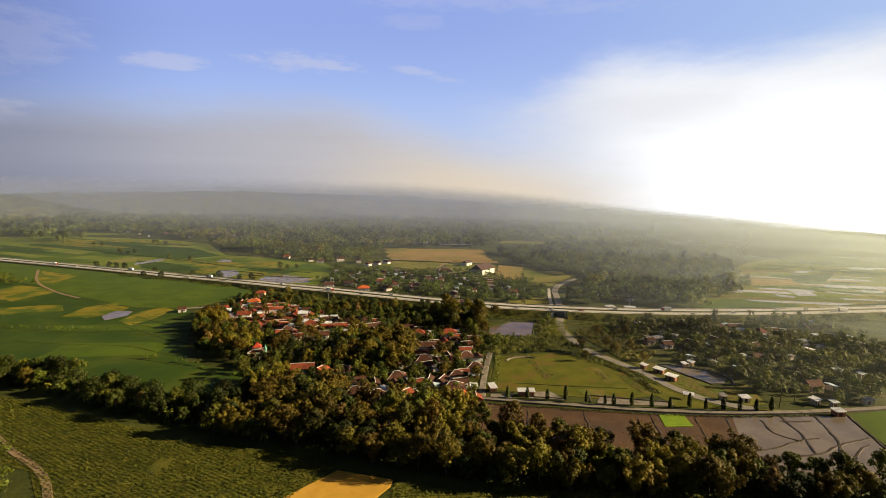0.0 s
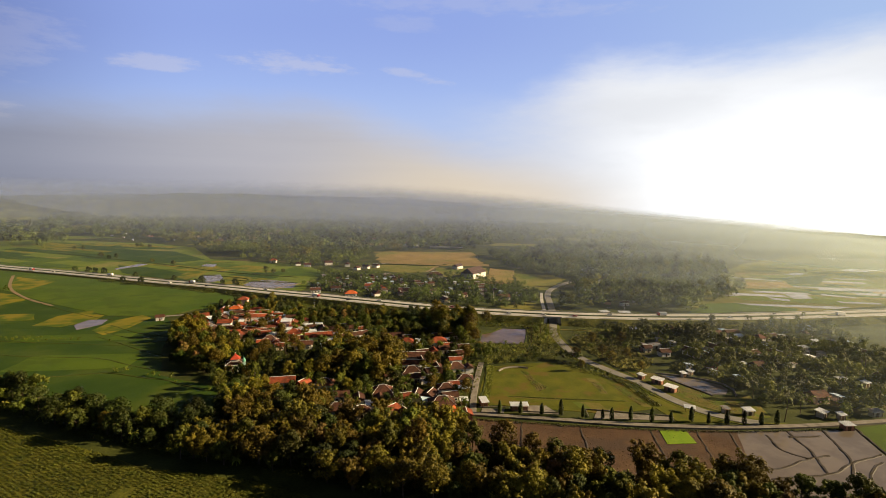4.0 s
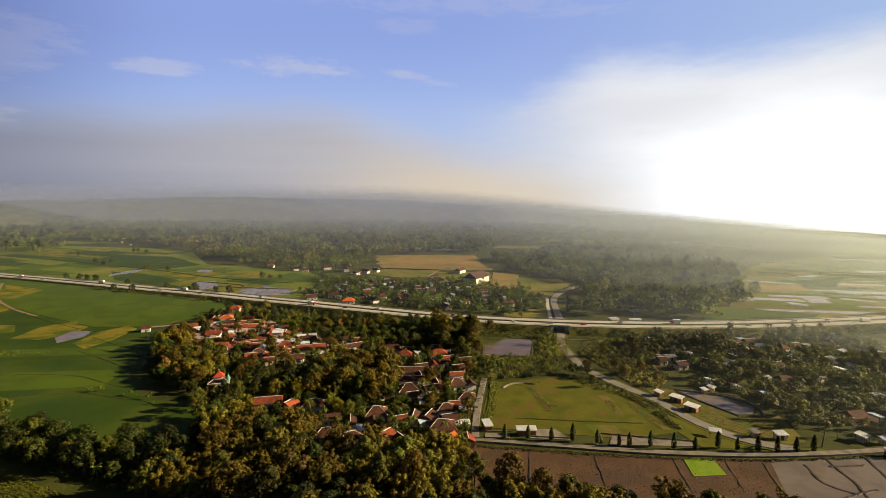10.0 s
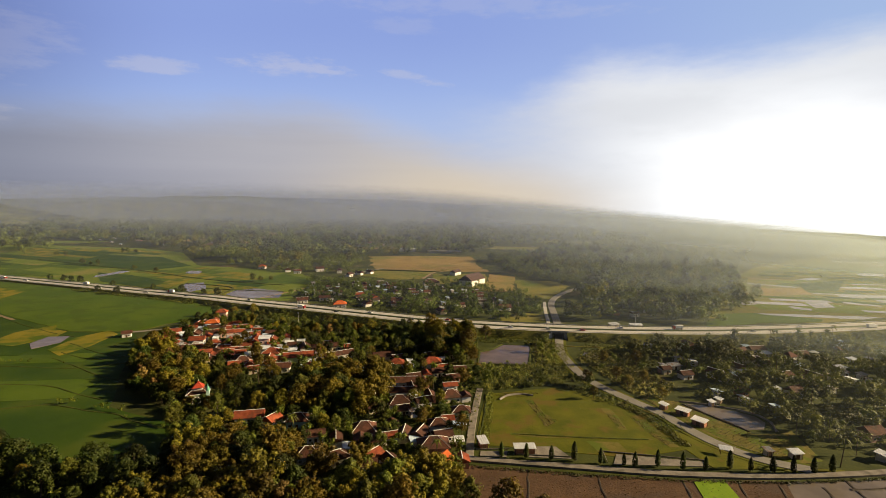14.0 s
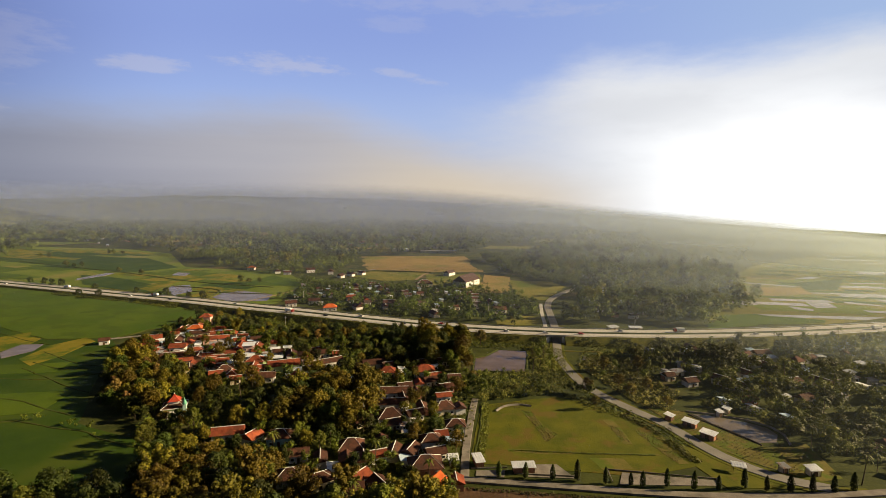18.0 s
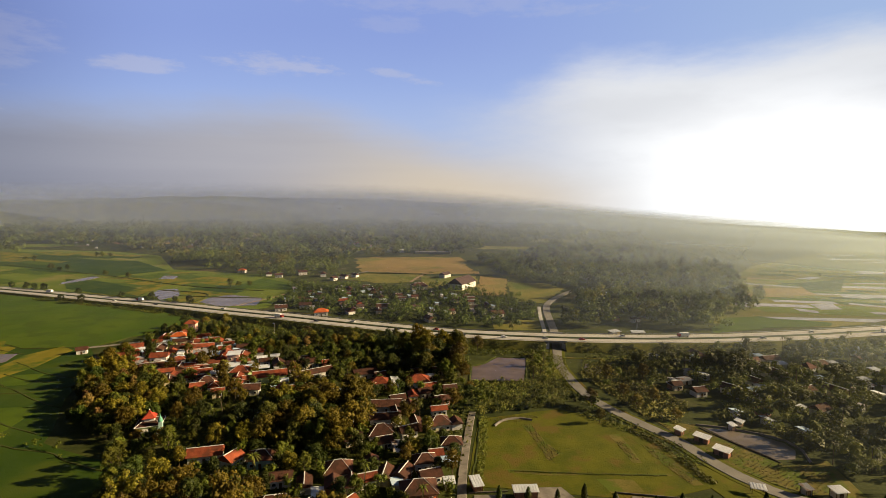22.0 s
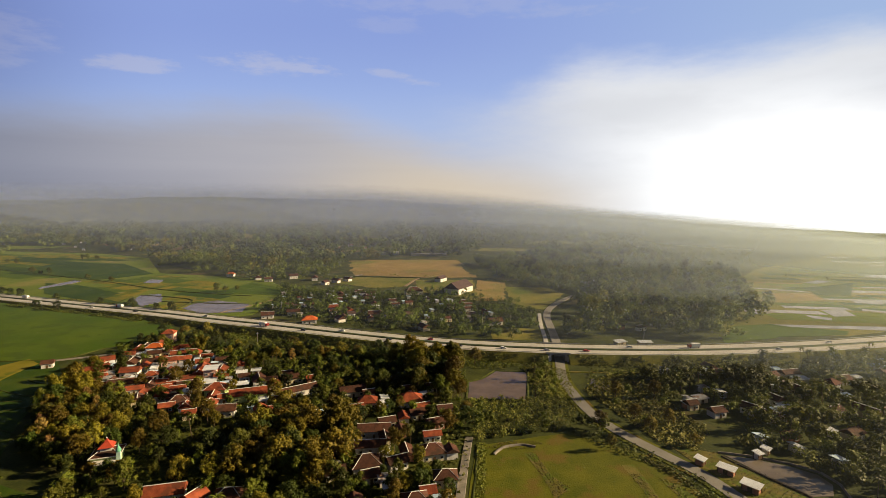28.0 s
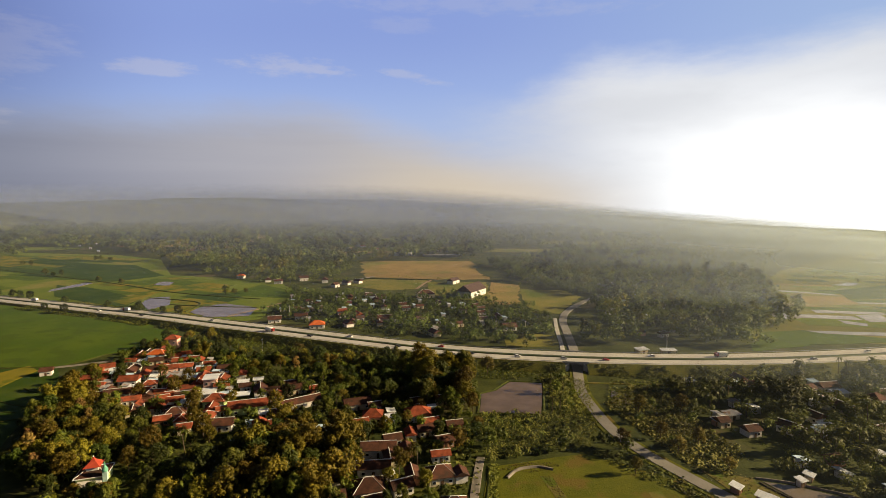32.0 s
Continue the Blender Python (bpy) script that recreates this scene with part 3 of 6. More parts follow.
patch("ripe_field", [(-345, 673), (-352, 736), (-328, 724), (-320, 657)], M["ripe"], 0.26, "yellow ripening rice field", wobble=1.5)
for ring in ([(-467, 737), (-475, 753), (-471, 807), (-456, 802), (-455, 774)], [(-309, 663), (-318, 695), (-299, 702), (-275, 657), (-283, 632)],
             [(-236, 621), (-235, 648), (-218, 662), (-177, 641), (-171, 603), (-206, 598)], [(-367, 786), (-372, 815), (-352, 810), (-343, 781)]):
    patch("flooded_paddy", ring, M["paddy_water"], 0.30, "flooded paddy with still grey water", "water", 1.0)
for line in ([(-706, 944), (-554, 866), (-429, 801), (-327, 739), (-257, 708), (-191, 687)], [(-275, 657), (-230, 648), (-177, 641)], [(-318, 695), (-250, 668), (-240, 620)]):
    dike(line, 1.6, 0.7)
strip("field_path", [(-190, 600), (-170, 640), (-160, 665)], 2.5, M["earth"], 0.4, "pale earth track between flooded paddies")
patch("stubble_field", [(-136, 1051), (62, 1056), (77, 828), (-21, 829), (-100, 852)], M["stubble"], 0.15, "orange-brown harvested stubble field", wobble=6)
patch("stubble_field", [(79, 803), (111, 779), (94, 658), (61, 652)], M["stubble"], 0.15, "orange-brown harvested stubble field", wobble=3)
for ring in ([(-122, 782), (-93, 836), (-9, 819), (-21, 751), (-52, 739)], [(-9, 804), (71, 803), (64, 652), (-3, 719)], [(107, 749), (158, 736), (171, 699), (125, 609), (99, 619)], [(62, 500), (97, 500), (103, 530), (62, 535)]):
    patch("meadow", ring, M["pasture"], 0.18, "dull olive grass field behind the village", wobble=2.5)
patch("stubble_field", [(-650, 1413), (-700, 1690), (-640, 1900), (-540, 1736), (-505, 1328), (-564, 1259)], M["stubble"], 0.15, "far tan harvested field", wobble=2)
CLEARINGS = [(-1150, 1720, 100, "rice_pale"), (-700, 1420, 65, "stubble"), (-330, 1420, 55, "rice_pale"), (-950, 1330, 62, "rice_pale"), (-150, 1230, 45, "stubble"),
             (-520, 1180, 42, "pasture"), (-300, 1120, 38, "rice_pale"), (-840, 1600, 70, "pasture"), (-40, 1330, 50, "pasture"), (-480, 1640, 80, "rice_pale"), (190, 1260, 60, "pasture"),
             (-180, 1620, 75, "pasture"), (-1250, 1480, 70, "pasture"), (330, 1050, 40, "pasture"), (230, 900, 26, "pasture"), (290, 760, 22, "rice_pale"), (380, 1480, 80, "pasture")]
for x, y, r, m in CLEARINGS:
    patch("far_clearing", [(x - r * 1.4, y - r * 0.5), (x + r, y - r * 0.7), (x + r * 1.5, y + r * 0.4), (x - r * 0.8, y + r * 0.7)], M[m], 0.15, "far pale field among woods", "field", 4)
dike([(-98, 836), (-60, 832), (-20, 826), (0, 820)], 3.0, 1.2)
strip("field_path", [(-20, 750), (-10, 800), (0, 830)], 3.5, M["earth"], 0.4, "pale earth track between fields")
strip("field_path", [(-135, 780), (-118, 806), (-88, 858)], 4.0, M["concrete_old"], 0.4, "pale village road between fields")

# wet fields in the east
patch("paddy_field", [(253, 519), (344, 503), (800, 640), (1041, 1287), (538, 907), (441, 797)], M["pasture"], 0.10, "olive wet paddy fields in haze", wobble=1.5)
patch("paddy_field", [(271, 536), (312, 545), (358, 518), (348, 507), (245, 499)], M["rice_bright"], 0.20, "bright green rice paddy field", wobble=0.8)
patch("paddy_field", [(484, 731), (583, 771), (499, 677), (460, 681)], M["rice"], 0.20, "green rice paddy field", wobble=0.8)
patch("stubble_field", [(408, 700), (463, 691), (447, 650), (380, 640)], M["stubble"], 0.24, "tan stubble strip between wet paddies", wobble=0.8)
patch("paddy_field", [(243, 505), (302, 535), (285, 500), (235, 486)], M["rice_bright"], 0.24, "bright green rice paddy field below the wood", wobble=0.8)
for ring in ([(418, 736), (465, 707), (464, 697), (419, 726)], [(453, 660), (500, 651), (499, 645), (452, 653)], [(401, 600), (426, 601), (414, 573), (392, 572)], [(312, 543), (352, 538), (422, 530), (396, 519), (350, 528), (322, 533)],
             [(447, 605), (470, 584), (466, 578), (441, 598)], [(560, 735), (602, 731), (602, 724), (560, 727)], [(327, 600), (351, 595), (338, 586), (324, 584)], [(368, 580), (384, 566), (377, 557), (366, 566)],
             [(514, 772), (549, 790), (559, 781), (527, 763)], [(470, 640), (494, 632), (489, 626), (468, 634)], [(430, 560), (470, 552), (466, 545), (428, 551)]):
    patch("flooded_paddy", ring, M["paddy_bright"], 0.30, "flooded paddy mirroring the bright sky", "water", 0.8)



def parcels(ring, angle, wide, long, choice, seed, up=0.16, share=1.0):
    """Splits a piece of farmland into uneven strips with grassy dikes between them."""
    rng = random.Random(seed)
    ca, sa = math.cos(radians(angle)), math.sin(radians(angle))
    cx, cy = sum(p[0] for p in ring) / len(ring), sum(p[1] for p in ring) / len(ring)
    span = max(math.dist(p, (cx, cy)) for p in ring)
    w = -span
    while w < span:
        dw, u = wide * rng.uniform(0.6, 1.5), -span
        while u < span:
            du = long * rng.uniform(0.6, 1.6)
            quad = [(cx + a * ca - b * sa, cy + a * sa + b * ca) for a, b in ((u, w), (u + du - 1.5, w + rng.uniform(-1, 1)), (u + du - 1.5, w + dw - 1.2), (u, w + dw - 1.2))]
            if all(inside(q, ring) for q in quad) and rng.random() < share:
                name, mat, label = rng.choice(choice)
                patch(name, quad, M[mat], up + rng.uniform(0, 0.05), label, "water" if "flooded" in name else "field", 0.8)
            u += du
        w += dw


PADDY = [("paddy_field", "rice", "green rice paddy strip"), ("paddy_field", "rice_pale", "pale green rice paddy strip"), ("paddy_field", "rice_bright", "bright green rice paddy strip"),
         ("ripe_field", "ripe", "yellow ripening rice strip")]
EASTERN = [("paddy_field", "pasture", "olive wet paddy strip"), ("paddy_field", "pasture", "olive wet paddy strip"), ("paddy_field", "rice_pale", "pale wet paddy strip"), ("paddy_field", "rice", "green wet paddy strip"), ("stubble_field", "stubble", "tan harvested stubble strip"), ("paddy_field", "rice_bright", "bright green rice paddy strip"),
           ("paddy_field", "rice_pale", "pale wet paddy strip"), ("paddy_field", "rice_pale", "pale wet paddy strip"), ("paddy_field", "rice", "green wet paddy strip"),
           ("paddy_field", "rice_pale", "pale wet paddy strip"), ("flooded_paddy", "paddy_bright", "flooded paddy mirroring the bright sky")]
parcels([(-923, 870), (-700, 765), (-500, 690), (-500, 860), (-530, 1080), (-661, 1165), (-940, 1225)], -24, 26, 90, PADDY, 401)
parcels([(-490, 690), (-205, 580), (-165, 595), (-168, 730), (-225, 810), (-390, 870), (-480, 860)], -24, 22, 60, PADDY, 402, 0.12, 0.7)
parcels([(262, 535), (344, 510), (800, 650), (1030, 1270), (545, 905), (445, 797)], -12, 16, 55, EASTERN, 403, 0.14)
parcels([(-420, 420), (-500, 565), (-372, 492), (-290, 450), (-240, 450), (-220, 424), (-192, 358), (-165, 312), (-125, 290), (-112, 258), (-158, 260), (-212, 286), (-270, 310)], 8, 24, 60, PADDY[0:3:2], 404, 0.13, 0.8)
for ring in ([(50, 324), (55, 323), (57, 306), (62, 296), (55, 290), (54, 300)], [(88, 312), (92, 312), (92, 288), (89, 287)], [(38, 284), (66, 281), (100, 279), (100, 277), (66, 278.5), (38, 281)],
             [(70, 276), (84, 276), (84, 268), (72, 268)], [(98, 300), (104, 298), (108, 272), (104, 272)]):
    patch("worn_ground", ring, M["worn"], 0.15, "worn bare earth in the meadow", "ground", 0.9)
for line in ([(38, 283), (66, 280), (98, 278)], [(22, 275), (27, 300), (31, 330)]):
    dike(line, 0.4, 0.35, "dike", 3)
mound = sweep(glide([(37, 322, 0), (42, 328, 0), (50, 330, 0), (56, 328, 0)], 1.5), [(-0.9, 0), (-0.4, 0.7), (0.3, 0.8), (0.8, 0)])
tagged(new("rubble_mound", mesh_of("rubble_mound", *mound, M["concrete_old"])), "low pale mound of rubble in the meadow", "mound")

# the meadow, the lane and the ploughed land
patch("meadow", [(31, 330), (73, 341), (103, 319), (108, 307), (111, 270), (84, 262), (21, 273)], M["meadow"], 0.12, "mown green meadow with worn brown patches", wobble=0.8)
for ring in ([(79, 265), (114, 259), (112, 255.5), (75, 257)], [(45, 271), (55, 271), (60, 261), (42, 262)], [(23, 267), (34, 267), (33, 262), (22, 263)]):
    patch("concrete_yard", ring, M["concrete_old"], 0.22, "grey concrete yard beside the lane", "yard", 0.2)
patch("ploughed_field", [(15, 256), (58, 250), (97, 246), (136, 245), (125, 211), (94, 200), (62, 205), (15, 225)], M["ploughed"], 0.10, "dark brown ploughed wet field", wobble=0.6)
patch("seedling_bed", [(101, 245), (113, 246), (112, 233), (99, 232)], M["seedling"], 0.25, "vivid yellow-green rice seedling bed", wobble=0.2)
patch("flooded_paddy", [(136, 245), (164, 246), (192, 249), (181, 213), (165, 180), (135, 184), (121, 208)], M["paddy_water"], 0.12, "flooded paddies with still brown-grey water", "water", 0.4)
patch("paddy_field", [(193, 249), (225, 258), (260, 250), (182, 206)], M["rice_bright"], 0.2, "bright green rice paddy field", wobble=0.4)
for line in ([(116, 210), (133, 213), (151, 221)], [(122, 205), (136, 207), (152, 210), (164, 217), (184, 225)], [(176, 246), (172, 234), (167, 220), (159, 209), (149, 192)], [(159, 246), (157, 235), (156, 226), (150, 210)], [(147, 241), (145, 228), (151, 221)], [(164, 207), (171, 214), (179, 219)], [(151, 221), (161, 224)], [(130, 204), (126, 192)], [(156, 240), (171, 241)],
             [(193, 249), (182, 211)]):
    dike(line, 0.8, 0.3, "mud", 2.5)
for line in ([(40, 252), (36, 226)], [(66, 249), (62, 212)], [(97, 246), (92, 214)], [(118, 246), (112, 222)], [(132, 245), (124, 215)]):
    dike(line, 0.5, 0.22, "mud", 3)
LANE = [(8, 262), (16, 261), (37, 258), (59, 255), (80, 252), (99, 250), (120, 249), (139, 249), (168, 251), (198, 255), (240, 262)]
strip("lane", LANE, 3.0, M["concrete_old"], 0.5, "grey concrete lane above the fields", "road", 0.8)
patch("road_verge", [(109, 272), (114, 288), (122, 274), (133, 262), (150, 255.5), (165, 254), (165, 252.5), (114, 254)], M["meadow"], 0.14, "rough grass verge between lane and road", "verge", 0.5)
patch("stall_ground", [(114, 330), (120, 306), (124, 290), (134, 272), (150, 258), (162, 260), (168, 288), (160, 284), (148, 285), (142, 296), (132, 320)], M["worn"], 0.12, "trodden earth and grass round the stalls", "ground", 0.8)
wall_line = [Vector((q.x, q.y - 2.0, 0)) for q in glide(LANE, 3.0)]
v, f = sweep(wall_line, [(-0.3, -0.2), (-0.3, 0.75), (0.3, 0.75), (0.3, -0.2)])
tagged(new("retaining_wall", mesh_of("retaining_wall", v, f, M["concrete_old"])), "low grey retaining wall between lane and fields", "wall", kind="structure")
for a, b in (((74, 267), (113, 260)), ((113, 260), (112, 255)), ((74, 267), (73, 258)), ((38, 264), (60, 262)), ((21, 268), (35, 268.5))):
    d = Vector((b[0] - a[0], b[1] - a[1], 0))
    mid = ((a[0] + b[0]) / 2, (a[1] + b[1]) / 2)
    ob = tagged(new("yard_wall", mesh_of("yard_wall", *box(d.length, 0.2, 0.5), M["concrete_old"])), "low weathered wall around a concrete yard", "wall", kind="structure")
    ob.matrix_basis = pose(mid[0], mid[1], 0.2, 0, 0, math.degrees(math.atan2(d.y, d.x)))
strip("alley", [(18, 262), (20, 285), (25, 320), (28, 338)], 3.2, M["concrete_old"], 0.35, "pale concrete village alley", "road", 0.6)

# near crops
CROP = [(-185, 195), (-230, 252), (-201, 245), (-166, 232), (-126, 217), (-114, 210), (-64, 201), (-42, 192), (-46, 183), (-60, 160), (-127, 160), (-151, 185)]
patch("crop_field", CROP, M["bank"], 0.10, "dark green crop field with planted rows", wobble=0.5)
patch("dry_field", [(-40, 190), (-19, 184), (-19, 180), (-28, 165), (-60, 165), (-46, 182)], M["dry_field"], 0.16, "bare orange dry field", wobble=0.3)
strip("field_path", [(-200, 220), (-180, 205), (-166, 196), (-151, 187), (-138, 176), (-125, 160)], 2.6, M["earth"], 0.3, "grassy earth track along the crops")
patch("crop_field", [(-18, 182), (12, 177), (63, 183), (101, 180), (156, 183), (147, 160), (-18, 160)], M["bank"], 0.10, "dark green crop field", wobble=0.5)

# ponds
patch("pond", [(31, 383), (34, 407), (42, 412), (52, 426), (71, 424), (62, 381)], M["pond_water"], 0.15, "brown fish pond with still water", "pond", 0.3)
patch("pond", [(101, 394), (107, 411), (116, 408), (112, 392)], M["paddy_water"], 0.15, "small grey pond beside the road", "pond", 0.3)
patch("basin_water", [(134, 319), (143, 316), (155, 309), (161, 303), (161, 296), (156, 289), (148, 289), (144, 297), (139, 306)], M["paddy_water"], 0.15,
      "grey water in a walled irrigation basin", "pond", 0.2)
dike([(132, 321), (143, 318), (156, 311), (163, 304), (164, 295), (160, 286)], 0.4, 0.7, "concrete_old", 4)
dike([(132, 318), (138, 305), (143, 296), (148, 286)], 0.5, 0.5, "mud", 4)
for a, b in (((30, 382), (33, 408)), ((33, 408), (41, 413.5)), ((41, 413.5), (51, 427.5)), ((51, 427.5), (72, 425.5)), ((72, 425.5), (63, 380)), ((63, 380), (30, 382))):
    dike([a, b], 0.6, 0.35, "dike", 3)

# ---- roads ----
ROAD = [(98, 447), (93, 425), (90, 408), (90, 381), (92, 359), (98, 340), (107, 322), (116, 305), (120, 290), (125, 277), (131, 267), (140, 259), (152, 253)]
strip("road", ROAD, 6.0, M["asphalt"], 0.45, "worn grey asphalt road curving under the toll road", "road", 0.7)
strip("road_verge", ROAD, 10.0, M["meadow"], 0.25, "grassy verge along the road", "verge", 0.5)
NORTH = [(98, 447), (103, 470), (107, 490), (114, 537), (121, 580), (134, 618), (161, 662), (198, 708)]
strip("road", NORTH, 6.5, M["asphalt"], 0.45, "worn grey asphalt road north of the toll road", "road", 0.7)
strip("canal", [(99, 490), (101, 501), (108, 547), (116, 590)], 3.0, M["concrete"], 0.4, "pale concrete irrigation canal beside the road", "canal", 0.5)
strip("field_path", [(96, 424), (109, 423), (151, 420)], 1.8, M["worn"], 0.35, "trodden earth track at the foot of the embankment")
strip("field_path", [(-40, 462), (-70, 468), (-100, 480)], 1.8, M["worn"], 0.35, "trodden earth track at the foot of the embankment")

# the toll road on its bank
TOLL = [(-1250, 1000), (-950, 868), (-690, 764), (-497, 692), (-320, 622), (-236, 585), (-166, 551), (-60, 505), (20, 474), (85, 460), (143, 454), (202, 453), (265, 458), (345, 470), (520, 505), (800, 580), (1100, 680)]
TOP = 5.0
line = glide(TOLL, 6.0)
for q in line:  # the bank runs out to the west
    q.z = -3.0 * max(0.0, min(1.0, (-130 - q.x) / 200))
gap = min(range(len(line)), key=lambda i: (line[i] - Vector((98, 458, 0))).length)
west, east = line[:gap], line[gap + 1:]
for piece in (west, east):
    v, f = sweep(piece, [(-20, 0), (-12.2, TOP - 0.12), (12.2, TOP - 0.12), (20, 0)])
    ends = [tuple(range(4))[::-1], tuple(range(len(v) - 4, len(v)))]
    tagged(new("embankment", mesh_of("embankment", v, f + ends, M["bank"])), "grassy bank that carries the toll road", "embankment", kind="structure")
toll = tagged(new("toll_road"), "pale concrete dual carriageway toll road on a bank", "road", kind="structure")
for name, prof, mat, label in (
        ("carriageway", [(-11.4, TOP - 0.1), (-11.2, TOP), (-2.0, TOP), (-1.9, TOP - 0.1)], "concrete", "pale concrete carriageway"),
        ("carriageway", [(1.9, TOP - 0.1), (2.0, TOP), (11.2, TOP), (11.4, TOP - 0.1)], "concrete", ""),
        ("median", [(-1.8, TOP - 0.1), (-1.3, TOP + 0.5), (1.3, TOP + 0.5), (1.8, TOP - 0.1)], "leaf_dark", "dark planted median"),
        ("shoulder", [(-12.2, TOP - 0.1), (-11.5, TOP + 0.05), (-11.4, TOP - 0.1)], "meadow", "grass shoulder"),
        ("shoulder", [(11.4, TOP - 0.1), (11.5, TOP + 0.05), (12.2, TOP - 0.1)], "meadow", ""),
        ("guard_rail", [(-11.75, TOP + 0.45), (-11.70, TOP + 0.6), (-11.75, TOP + 0.75)], "steel", "steel guard rail"),
        ("guard_rail", [(11.75, TOP + 0.45), (11.70, TOP + 0.6), (11.75, TOP + 0.75)], "steel", ""),
        ("edge_line", [(-10.6, TOP + 0.02), (-10.4, TOP + 0.02)], "paint_white", ""), ("edge_line", [(10.4, TOP + 0.02), (10.6, TOP + 0.02)], "paint_white", "")):
    v, f = sweep(line, prof)
    part(name, mesh_of(name, v, f, M[mat]), toll, label)

# the underpass
ahead = (line[gap + 1] - line[gap - 1]).normalized()
turn = math.degrees(math.atan2(ahead.y, ahead.x))
here = line[gap]
under = tagged(new("underpass"), "concrete box underpass below the toll road", "bridge", kind="structure")
under.matrix_basis = pose(here.x, here.y, 0, 0, 0, turn)
part("deck", mesh_of("deck", *box(16, 24.6, 0.8, 0, 0, TOP - 0.92), M["concrete_old"]), under, "grey concrete deck")
for s in (-1, 1):
    part("abutment", mesh_of("abutment", *box(2.2, 24.4, TOP - 0.95, s * 5.2, 0, 0), M["concrete_old"]), under, "grey concrete abutment")
    for e in (-1, 1):
        wing = [(s * 4.6, e * 12.3, 0), (s * 4.6, e * 12.3, TOP - 0.2), (s * 11, e * 17.5, 0.8), (s * 11, e * 17.5, 0)]
        back = [(x, y - e * 0.5, z) for x, y, z in wing]
        part("wing_wall", mesh_of("wing_wall", wing + back, [(0, 1, 2, 3), (4, 7, 6, 5), (1, 5, 6, 2), (0, 4, 5, 1), (2, 6, 7, 3)], M["concrete"]), under, "pale concrete wing wall")
for e in (-1, 1):
    part("parapet", mesh_of("parapet", *box(16, 0.3, 1.0, 0, e * 12.1, TOP - 0.1), M["concrete"]), under, "pale concrete parapet")


# ---- houses ----
def limb(a, b, r0, r1, sides=6):
    a, b = Vector(a), Vector(b)
    d = (b - a).normalized()
    u = d.orthogonal().normalized()
    w = d.cross(u)
    v = [tuple(p + (u * math.cos(k * 2 * math.pi / sides) + w * math.sin(k * 2 * math.pi / sides)) * r) for p, r in ((a, r0), (b, r1)) for k in range(sides)]
    return v, [(k, (k + 1) % sides, sides + (k + 1) % sides, sides + k) for k in range(sides)]


def roof_shape(L, W, h, kind, over=0.65, rise=None):
    """Corners and faces of a roof whose eaves stand at h; thin slab edges included."""
    a, b = L / 2 + over, W / 2 + over
    rise = rise or W * 0.38
    t = 0.18
    if kind == "flat":
        lo = [(-a, -b, h + 0.5), (a, -b, h + 0.5), (a, b, h + 1.1), (-a, b, h + 1.1)]
        v = lo + [(x, y, z + 0.12) for x, y, z in lo]
        return v, [(0, 3, 2, 1), (4, 5, 6, 7), (0, 1, 5, 4), (1, 2, 6, 5), (2, 3, 7, 6), (3, 0, 4, 7)], None
    r = a if kind == "gable" else max(a - b, a * 0.25)
    base = [(-a, -b, h), (a, -b, h), (a, b, h), (-a, b, h)]
    top = [(x, y, z + t) for x, y, z in base]
    ridge = [(-r, 0, h + rise), (r, 0, h + rise)]
    v = base + top + ridge
    f = [(0, 3, 2, 1), (0, 1, 5, 4), (1, 2, 6, 5), (2, 3, 7, 6), (3, 0, 4, 7), (4, 5, 9, 8), (6, 7, 8, 9), (5, 6, 9), (7, 4, 8)]
    return v, f, r


